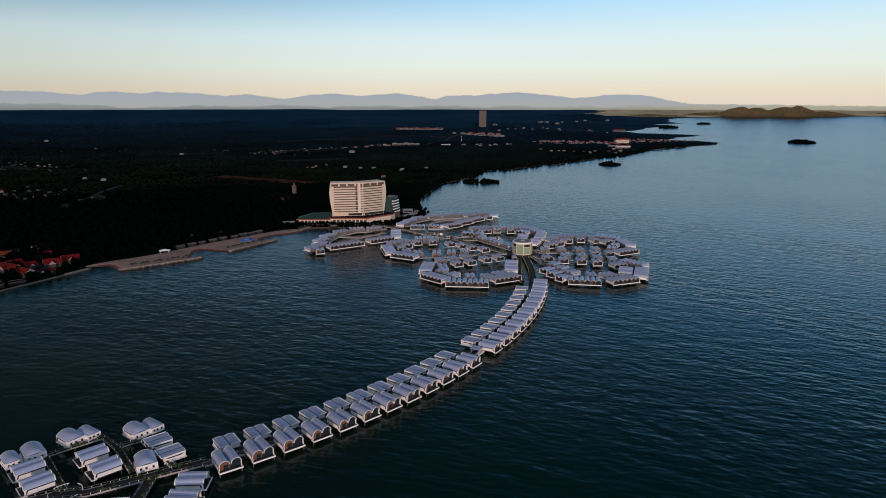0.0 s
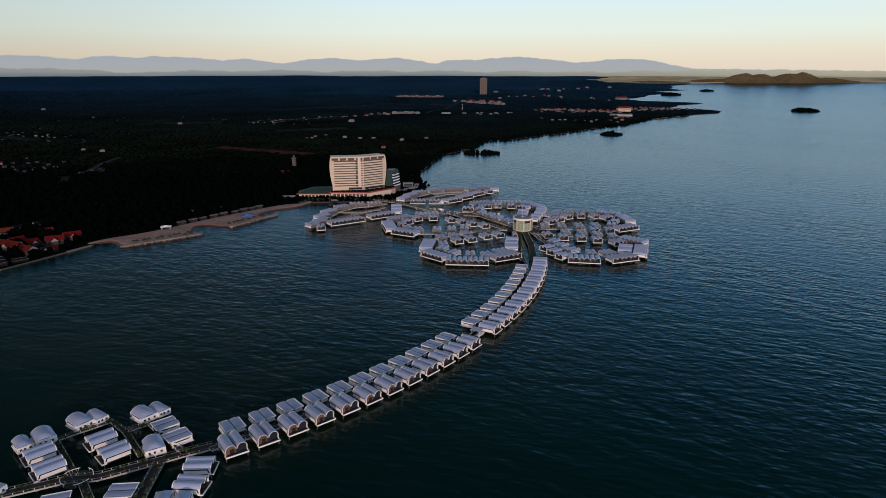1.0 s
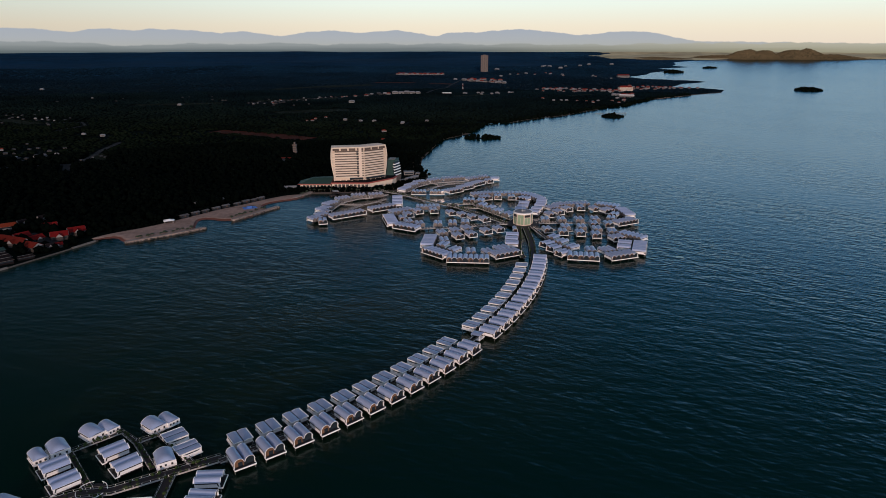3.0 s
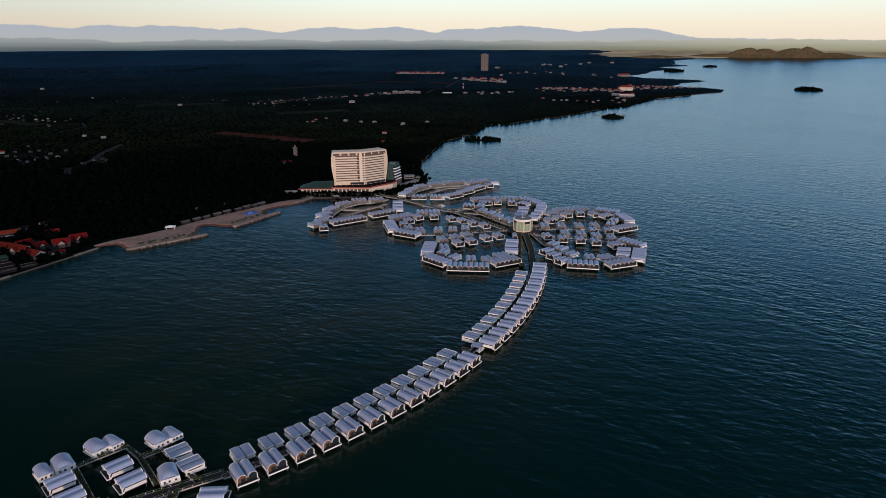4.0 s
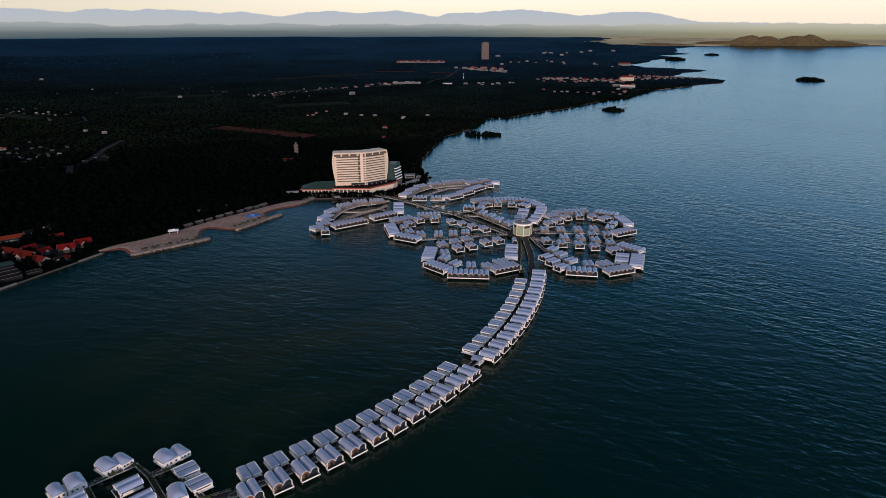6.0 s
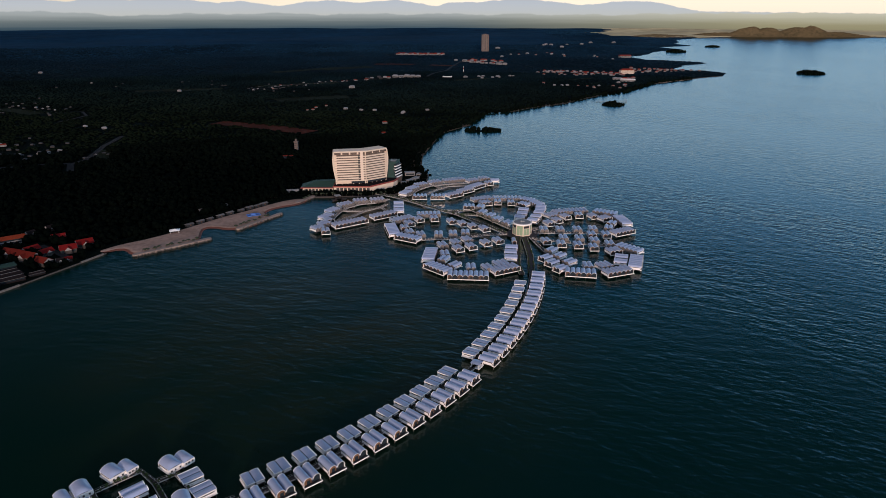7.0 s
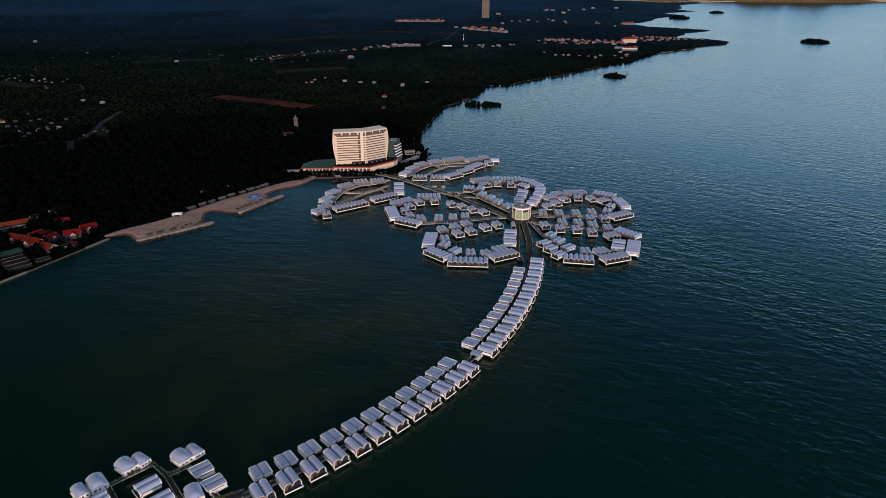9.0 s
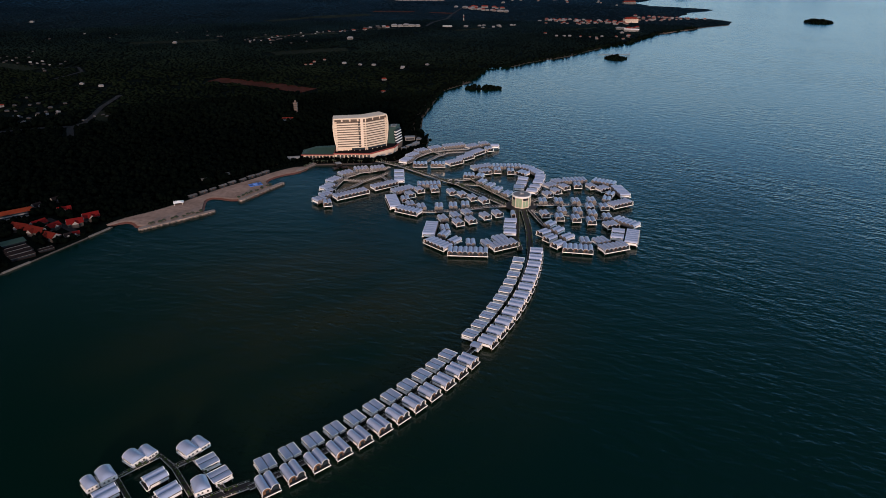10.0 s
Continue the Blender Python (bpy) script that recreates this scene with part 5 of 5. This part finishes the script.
block_tower(-231.5, 1000, 5.5, 5.5, 16, 5, "narrow pale water-tower block among trees", "water_tower")
mast = thing("radio_mast", "slim red and white lattice mast above the trees", "mast", "", 64.6, 2259, height_at(64.6, 2259))
part("pole", tube(bmesh.new(), 0, 0, -1, 36, 1.1, 0.5, sides=4), M_TRIM, mast)
part("red_band", boxes((-0.95, 0.95, -0.95, 0.95, 12, 18), (-0.75, 0.75, -0.75, 0.75, 26, 31)), M_REDTRIM, mast)

pier = thing("pier", "slim timber pier on posts beside a mangrove island", "pier", "", *[float(v) for v in drawn_in(420, 1650, 0)], turn=-2)
part("deck", boxes((-38, 38, -1.3, 1.3, 1.6, 2.1)), M_STILT, pier)
for k in range(10):
    part("support_post", tube(bmesh.new(), -36 + 8 * k, 0, -3, 1.8, 0.35, sides=6), M_STILT, pier)
part("shelter_roof", boxes((30, 38, -3, 3, 5.0, 5.5), bevel=0.1), M_GREYROOF, pier)
for x in (31, 37):
    part("post", boxes((x - 0.2, x + 0.2, -0.2, 0.2, 2.1, 5.0)), M_STILT, pier)

# ---- the village by the shore ----
def chalet(label, w, d, h, rise, roof, cross=True):
    """A seaside chalet: dark walls, a gabled roof along x, white gables and a smaller cross gable to the front."""
    ob = thing("chalet", label, "chalet", "village chalets")
    part("wall", boxes((-w / 2, w / 2, -d / 2, d / 2, -1.5, h)), M_DIM, ob)
    e = 0.6
    part("roof", prism(bmesh.new(), [(-w / 2 - e, -d / 2 - e), (w / 2 + e, -d / 2 - e), (w / 2 + e, d / 2 + e), (-w / 2 - e, d / 2 + e)], h, h + rise,
                       [(-w / 2 - e, -0.1), (w / 2 + e, -0.1), (w / 2 + e, 0.1), (-w / 2 - e, 0.1)]), roof, ob)
    for s in (-1, 1):
        bm = bmesh.new()
        x0, x1 = sorted((s * (w / 2 + e - 0.1), s * (w / 2 + e + 0.12)))
        prism(bm, [(x0, -d / 2 + 0.3), (x1, -d / 2 + 0.3), (x1, d / 2 - 0.3), (x0, d / 2 - 0.3)], h + 0.15, h + rise - 0.4, [(x0, -0.1), (x1, -0.1), (x1, 0.1), (x0, 0.1)])
        part("gable", bm, M_HOUSE, ob, "white rendered gable")
    if cross:
        g, y1 = d * 0.30, -d / 2 - 2.2
        part("porch_roof", prism(bmesh.new(), [(-g - 0.3, y1), (g + 0.3, y1), (g + 0.3, 0), (-g - 0.3, 0)], h - 0.2, h + rise * 0.72, [(-0.1, y1), (0.1, y1), (0.1, 0), (-0.1, 0)]), roof, ob)
        part("porch_gable", prism(bmesh.new(), [(-g, y1 - 0.1), (g, y1 - 0.1), (g, y1 + 0.1), (-g, y1 + 0.1)], h - 0.3, h + rise * 0.66, [(-0.1, y1 - 0.1), (0.1, y1 - 0.1), (0.1, y1 + 0.1), (-0.1, y1 + 0.1)]), M_HOUSE, ob, "white porch gable")
        part("porch_wall", boxes((-g + 0.3, g - 0.3, y1 + 0.2, -d / 2 + 0.1, -1, h - 0.3)), M_DIM, ob)
    for x in (-w * 0.33, w * 0.33):
        part("window", boxes((x - 0.9, x + 0.9, -d / 2 - 0.08, -d / 2 + 0.05, 1.0, 2.3)), M_PANE, ob)
    return ob


VILLA_RED = chalet("beach chalet with a crimson gabled roof and white gables", 12, 9, 3.2, 3.2, M_CRIMSON)
RED_HALL = chalet("long red-roofed beach restaurant with white gables", 20, 11, 3.6, 3.8, M_VILLAGERED)
WHITE_GABLE = chalet("small white-gabled cottage with a dark roof under trees", 8, 8, 4.0, 3.0, M_DARKROOF)
LONG_ORANGE = house("long two-storey house with an orange tiled roof", 38, 9, 5.0, 2.6, M_HOUSE, M_ORANGE, 0.3, "house", 2)
DARK_HALL = house("dark-roofed seaside restaurant with pale ridge lines", 24, 9, 3.0, 2.2, M_DARKROOF, M_DARKROOF, 0.3, "restaurant", 1, True)
FLAT_COURT = house("low flat-roofed building with a dull teal roof", 20, 12, 2.6, 0.5, M_DARKROOF, M_GREENROOF, 0.1, "building")
spots = [(VILLA_RED, -369, 581, 32, 0.95), (VILLA_RED, -342, 549, 30, 1.1), (VILLA_RED, -335, 564, 38, 1.1), (WHITE_GABLE, -401, 590, 60, 0.9),
         (WHITE_GABLE, -392, 607, 60, 0.9), (WHITE_GABLE, -334, 521, 35, 0.7), (LONG_ORANGE, -412, 566, 38, 1.0), (RED_HALL, -384, 537, -18, 0.95),
         (RED_HALL, -366, 529, -22, 1.0), (RED_HALL, -349, 519, -24, 0.9), (VILLA_RED, -374, 546, 60, 1.0), (VILLA_RED, -358, 541, 62, 0.9),
         (DARK_HALL, -351, 481, 46, 0.75), (DARK_HALL, -357, 487, 46, 0.8), (DARK_HALL, -363, 493, 46, 0.75), (DARK_HALL, -340, 496, 46, 0.5), (FLAT_COURT, -374, 506, 44, 0.9), (VILLA_RED, -331, 527, 32, 0.6)]
first = set()
for ob, x, y, turn, size in spots:
    m = pose(x, y, height_at(x, y) + 0.4, 0, 0, turn)
    if ob.name in first:
        ob = copy_thing(ob, m)
    else:
        first.add(ob.name)
        ob.matrix_basis = m
    ob.scale = (size, size, size)
    CLEAR.append((x, y, (20 if ob.name.startswith("house") else 7.0) * size))
gaz = thing("beach_pavilion", "white tent pavilion on the sand", "pavilion", "", -268, 606, 1.4, 20)
part("canopy", prism(bmesh.new(), [(-5, -4), (5, -4), (5, 4), (-5, 4)], 2.2, 3.6, [(-0.4, -0.4), (0.4, -0.4), (0.4, 0.4), (-0.4, 0.4)]), M_WHITE, gaz)
for x in (-3.7, 3.7):
    for y in (-3.7, 3.7):
        part("post", boxes((x - 0.12, x + 0.12, y - 0.12, y + 0.12, 0, 2.3)), M_TRIM, gaz)
def beach_hut(w):
    ob = thing("beach_hut", "low beach hut with a grey pitched roof behind the sand", "hut", "beach huts")
    part("wall", boxes((-w / 2, w / 2, -2.4, 2.4, -1, 2.1)), M_DARK, ob)
    part("roof", prism(bmesh.new(), [(-w / 2 - 0.5, -3.2), (w / 2 + 0.5, -3.2), (w / 2 + 0.5, 3.2), (-w / 2 - 0.5, 3.2)], 2.1, 3.3, [(-w / 2, -0.2), (w / 2, -0.2), (w / 2, 0.2), (-w / 2, 0.2)]), M_HUTROOF, ob)
    part("door", boxes((-0.9, 0.9, -2.48, -2.38, 0.1, 1.9)), M_TIMBER, ob)
    return ob


HUT = beach_hut(9.4)
rng = np.random.RandomState(17)
line = np.array([(-261, 627), (-250, 643), (-238, 660), (-226, 677), (-214, 692), (-205, 704)], float)
for k in range(9):
    s = k / 8 * 5
    i = min(4, int(s))
    x, y = line[i] + (line[i + 1] - line[i]) * (s - i) + rng.normal(0, 0.5, 2)
    m = pose(x, y, 1.9, 0, 0, 55 + rng.uniform(-4, 4)) @ Matrix.Scale(rng.uniform(0.85, 1.05), 4)
    if k:
        copy_thing(HUT, m)
    else:
        HUT.matrix_basis = m
pool = thing("inflatable_pool", "blue inflatable play pool on the sand", "play pool", "", -206, 664, 1.45, 30)
part("rim", boxes((-7, 7, -4, -2.8, 0, 0.9), (-7, 7, 2.8, 4, 0, 0.9), (-7, -5.8, -2.8, 2.8, 0, 0.9), (5.8, 7, -2.8, 2.8, 0, 0.9), bevel=0.25), M_BLUE, pool)
part("water", boxes((-5.8, 5.8, -2.8, 2.8, 0.0, 0.45)), M_BLUE, pool, "pale blue pool water")
part("slide", vault(-3, 2, 0.5, 3.4, 0.5, 1.8, 0.2), M_BLUE, pool, "blue arched slide")
for x, y, w in ((-246, 690, 12), (-226, 716, 14), (-205, 735, 11), (-262, 672, 9)):
    ob = thing("garden_house", "low building with a pale green-grey roof under trees", "building", "hotel garden buildings", x, y, 3, 30)
    part("wall", boxes((-w / 2, w / 2, -3, 3, -1, 2.4)), M_DIM, ob)
    part("roof", boxes((-w / 2 - 0.6, w / 2 + 0.6, -3.6, 3.6, 2.4, 2.9), bevel=0.1), M_SEAWALL, ob)
for k in range(14):
    CLEAR.append((-262 + k * 6.5, 634 + k * 8, 13))
CLEAR += [(-120, 775, 45), (-85, 800, 38), (-50, 830, 26), (-155, 772, 28), (-180, 757, 16), (-231, 1009, 12), (-40, 860, 18)]

# ---- palms on the breakwaters and in the gardens ----
def palm(seed):
    rng = np.random.RandomState(seed)
    ob = thing("palm_tree", "coconut palm with drooping fronds on a slim trunk", "palm", "palms")
    h = rng.uniform(2.3, 3.5)
    part("trunk", tube(bmesh.new(), 0, 0, -0.6, h, 0.24, 0.13, sides=6), M_BARK, ob)
    bm = bmesh.new()
    for k in range(15):
        a, up, ln = math.tau * k / 15 + rng.uniform(-0.2, 0.2), rng.uniform(0.0, 0.9), rng.uniform(1.8, 2.6)
        prev = None
        for i in range(5):
            t = i / 4
            r, z = ln * t, h + ln * (up * t - (0.55 + up) * t * t)
            wdt = 0.42 * math.sin(math.pi * (0.15 + 0.82 * t))
            c, s = math.cos(a), math.sin(a)
            row = [bm.verts.new((c * r - s * o, s * r + c * o, z - abs(o) * 0.5)) for o in (-wdt, 0, wdt)]
            if prev:
                bm.faces.new((prev[0], prev[1], row[1], row[0])), bm.faces.new((prev[1], prev[2], row[2], row[1]))
            prev = row
    part("crown", bm, M_PALM, ob)
    return ob


PALMS = [palm(s) for s in range(3)]
rng = np.random.RandomState(4)
places = []
for a, b, n in (((-276, 548), (-236, 583), 13), ((-212, 622), (-186, 664), 12), ((-166, 722), (-160, 738), 3), ((-160, 748), (-98, 748), 14), ((-88, 748), (-60, 762), 7)):
    for k in range(n):
        t = (k + rng.rand() * 0.8) / n
        places.append((a[0] + (b[0] - a[0]) * t + rng.normal(0, 0.8), a[1] + (b[1] - a[1]) * t + rng.normal(0, 0.8)))
for k, (x, y) in enumerate(places):
    z = 1.4
    m = pose(x, y, z, rng.uniform(-4, 4), rng.uniform(-4, 4), rng.uniform(0, 360))
    if k < 3:
        PALMS[k].matrix_basis = m
    else:
        copy_thing(PALMS[k % 3], m @ Matrix.Scale(rng.uniform(0.85, 1.15), 4))

# ---- woods ----
ICO = bmesh.new()
bmesh.ops.create_icosphere(ICO, subdivisions=1, radius=1.0)
ICO_V = np.array([v.co[:] for v in ICO.verts])
ICO_F = np.array([[v.index for v in f.verts] for f in ICO.faces])
ICO.free()


def clumps(name, C, S, seed, label, category="woods", mat=None):
    """Many ragged leaf clumps joined as one mesh: centres C and radii S."""
    rng = np.random.RandomState(seed)
    n, m = len(C), len(ICO_V)
    jag = rng.uniform(0.62, 1.28, (n, m, 1))
    V = ICO_V[None] * jag
    a = rng.uniform(0, math.tau, n)
    c, s = np.cos(a)[:, None], np.sin(a)[:, None]
    V = np.stack([V[..., 0] * c - V[..., 1] * s, V[..., 0] * s + V[..., 1] * c, V[..., 2]], -1) * S[:, None, :] + C[:, None, :]
    P = np.stack(drawn_in(V[..., 0], V[..., 1], V[..., 2]), -1).reshape(-1, 3)
    F = (ICO_F[None] + (np.arange(n) * m)[:, None, None]).reshape(-1, 3)
    me = bpy.data.meshes.new(name)
    me.vertices.add(len(P)), me.loops.add(F.size), me.polygons.add(len(F))
    me.vertices.foreach_set("co", P.ravel())
    me.loops.foreach_set("vertex_index", F.ravel().astype(np.int32))
    me.polygons.foreach_set("loop_start", np.arange(0, F.size, 3, dtype=np.int32))
    me.update()
    me.validate()
    me.polygons.foreach_set("use_smooth", [True] * len(F))
    me.materials.append(mat or M_LEAF)
    return tagged(new(name, me), label, category, kind="stuff")


def within(P, ring):
    inside = np.zeros(len(P), bool)
    for (ax, ay), (bx, by) in zip(ring, ring[1:] + ring[:1]):
        inside ^= ((ay > P[:, 1]) != (by > P[:, 1])) & (P[:, 0] < (bx - ax) * (P[:, 1] - ay) / (by - ay + 1e-9) + ax)
    return inside


def free_of_things(P):
    ok = ~within(P, BEACH)
    for shift in (3, 6):
        ok &= ~within(P - np.array((-shift, shift)), BEACH)
    for x, y, r in CLEAR:
        ok &= (P[:, 0] - x) ** 2 + (P[:, 1] - y) ** 2 > r * r
    for row in ROADS:
        for (x0, y0), (x1, y1) in zip(row, row[1:]):
            a, d = np.array((x0, y0), float), np.array((x1 - x0, y1 - y0), float)
            t = np.clip((P - a) @ d / (d @ d), 0, 1)
            ok &= ((P - a - t[:, None] * d) ** 2).sum(1) > 10 ** 2
    for (x0, y0), (x1, y1), w in [(a, b, 0.44 * w) for a, b, w, mat in FIELDS]:
        a, d = np.array((x0, y0), float), np.array((x1 - x0, y1 - y0), float)
        t = np.clip((P - a) @ d / (d @ d), 0, 1)
        ok &= ((P - a - t[:, None] * d) ** 2).sum(1) > w ** 2
    return ok


def wood(name, r0, r1, count, size, per, seed, label, a0=-42, a1=30, margin=6.0, tall=1.0, mat=None):
    rng = np.random.RandomState(seed)
    A = np.radians(rng.uniform(a0, a1, count))
    R = np.sqrt(rng.uniform(r0 * r0, r1 * r1, count))
    P = np.stack([R * np.sin(A), R * np.cos(A)], -1)
    D = inland(P[:, 0], P[:, 1])
    P, D = P[D > margin], D[D > margin]
    keep = free_of_things(P)
    P, D = P[keep], D[keep]
    glade = wavy(P[:, 0], P[:, 1], 31, 0.012) + rng.uniform(-0.5, 0.5, len(P)) > -0.75
    P, D = P[glade], D[glade]
    H = land_height(P[:, 0], P[:, 1], D)
    grow = rng.uniform(0.65, 1.35, len(P)) * np.clip(0.55 + D / 60, 0.55, 1.0)
    cs, ss = [], []
    for k in range(per):
        a, q = rng.uniform(0, math.tau, len(P)), rng.uniform(0.2, 0.75, len(P)) * (k > 0)
        s = size * grow * (rng.uniform(0.5, 0.8, len(P)) if k else rng.uniform(0.75, 0.95, len(P)))
        z = H + size * grow * tall * (rng.uniform(0.6, 1.25, len(P)) if k else 0.75)
        cs.append(np.stack([P[:, 0] + np.cos(a) * q * size * grow, P[:, 1] + np.sin(a) * q * size * grow, z], -1))
        ss.append(np.stack([s, s, s * rng.uniform(0.7, 1.15, len(P)) * tall], -1))
    return clumps(name, np.concatenate(cs), np.concatenate(ss), seed, label, mat=mat)


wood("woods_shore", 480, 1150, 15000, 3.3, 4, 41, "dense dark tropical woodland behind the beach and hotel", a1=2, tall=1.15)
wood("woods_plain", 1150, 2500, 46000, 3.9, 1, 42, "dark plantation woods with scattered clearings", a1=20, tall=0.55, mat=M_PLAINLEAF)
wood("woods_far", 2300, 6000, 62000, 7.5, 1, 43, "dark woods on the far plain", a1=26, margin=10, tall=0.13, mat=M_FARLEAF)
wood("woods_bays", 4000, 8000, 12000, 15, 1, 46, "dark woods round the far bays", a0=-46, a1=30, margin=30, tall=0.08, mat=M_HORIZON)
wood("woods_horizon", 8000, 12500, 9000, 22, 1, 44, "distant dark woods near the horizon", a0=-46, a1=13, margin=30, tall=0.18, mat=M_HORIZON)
for k, (x, y, rx, ry, h) in enumerate(ISLES):
    rng = np.random.RandomState(60 + k)
    n = [90, 130, 90, 120, 120][k]
    a, q = rng.uniform(0, math.tau, n), np.sqrt(rng.uniform(0, 1, n))
    s = rng.uniform(0.08, 0.15, n) * rx if k != 4 else rng.uniform(2.0, 4.4, n)
    keep = np.ones(n, bool) if k != 4 else wavy(q * rx * np.cos(a), 0 * a, 5, 0.35) > -0.35
    C = np.stack([x + q * rx * np.cos(a), y + q * ry * np.sin(a), h * (1 - q * q) + s * rng.uniform(0.2, 1.2, n) * (1.2 - q)], -1)[keep]
    clumps("mangrove_thicket", C, np.stack([s, s, s * 1.1], -1)[keep], 70 + k, "low dark mangrove thicket on a small island", "mangroves")

# ragged trees along the shore
rng = np.random.RandomState(93)
cs, ss = [], []
for (x0, y0), (x1, y1) in zip(SHORE[17:30], SHORE[18:31]):
    n = int(math.hypot(x1 - x0, y1 - y0) / 2.2)
    u = rng.rand(n)
    s = rng.uniform(1.4, 4.2, n)
    nx, ny = -(y1 - y0), x1 - x0
    off = np.abs(rng.normal(0, 5, n)) - 2.5
    ln = math.hypot(nx, ny)
    cs.append(np.stack([x0 + (x1 - x0) * u + nx / ln * off, y0 + (y1 - y0) * u + ny / ln * off, 0.4 + s * rng.uniform(0.4, 1.5, n)], -1))
    ss.append(np.stack([s, s, s * rng.uniform(0.8, 1.4, n)], -1))
clumps("shore_trees", np.concatenate(cs), np.concatenate(ss), 94, "ragged dark trees along the waterline", "shore trees")

# trees on the coastal hills
rng = np.random.RandomState(95)
for k, (x, y, height, wide, deep, seed) in enumerate(HILLS[:6]):
    u, v = rng.uniform(-0.95, 0.95, 1500), rng.uniform(-0.98, 0.5, 1500)
    q = np.clip(1 - np.hypot(u, v), 0, 1)
    size = rng.uniform(4, 10, 1500)
    px, py = x + u * wide, y + v * deep
    pz = height * (q * q * (3 - 2 * q)) * (1 + 0.30 * wavy(px, py, seed, 0.010)) - 3 + size * 0.25
    clumps("hill_scrub", np.stack([px, py, pz], -1)[q > 0.02], np.stack([size, size, size * 0.75], -1)[q > 0.02], 96 + k, "olive-brown scrub and trees on a coastal hill", "scrub", M_HILL)

# trees and shrubs in the hotel gardens
rng = np.random.RandomState(90)
cs, ss = [], []
for (x0, y0), (x1, y1), n, w, r in (((-168, 750), (-96, 750), 190, 2.4, 1.9), ((-96, 749), (-58, 762), 70, 3, 1.9), ((-60, 764), (-30, 812), 80, 4, 1.9),
                                    ((-26, 830), (-32, 880), 60, 4, 1.8), ((-200, 744), (-165, 752), 60, 5, 1.9), ((-52, 790), (-40, 806), 30, 3, 1.6)):
    t = rng.rand(n)
    s = r * rng.uniform(0.5, 1.2, n)
    cs.append(np.stack([x0 + (x1 - x0) * t + rng.normal(0, w, n), y0 + (y1 - y0) * t + rng.normal(0, w, n), 1.8 + s * rng.uniform(0.4, 1.6, n)], -1))
    ss.append(np.stack([s, s, s], -1))
for (x0, y0), (x1, y1), n in (((-306, 569), (-283, 591), 40), ((-283, 591), (-264, 625), 60), ((-264, 630), (-240, 668), 50), ((-240, 668), (-205, 712), 60), ((-205, 712), (-178, 736), 50)):
    u, s = rng.rand(n), rng.uniform(0.7, 2.0, n)
    cs.append(np.stack([x0 + (x1 - x0) * u - np.abs(rng.normal(0, 3, n)), y0 + (y1 - y0) * u + np.abs(rng.normal(0, 3, n)), 1.4 + s * rng.uniform(0.2, 1.2, n)], -1))
    ss.append(np.stack([s, s, s], -1))
clumps("garden_shrubs", np.concatenate(cs), np.concatenate(ss), 91, "dark clipped shrubs and small trees in hotel gardens", "shrubs")
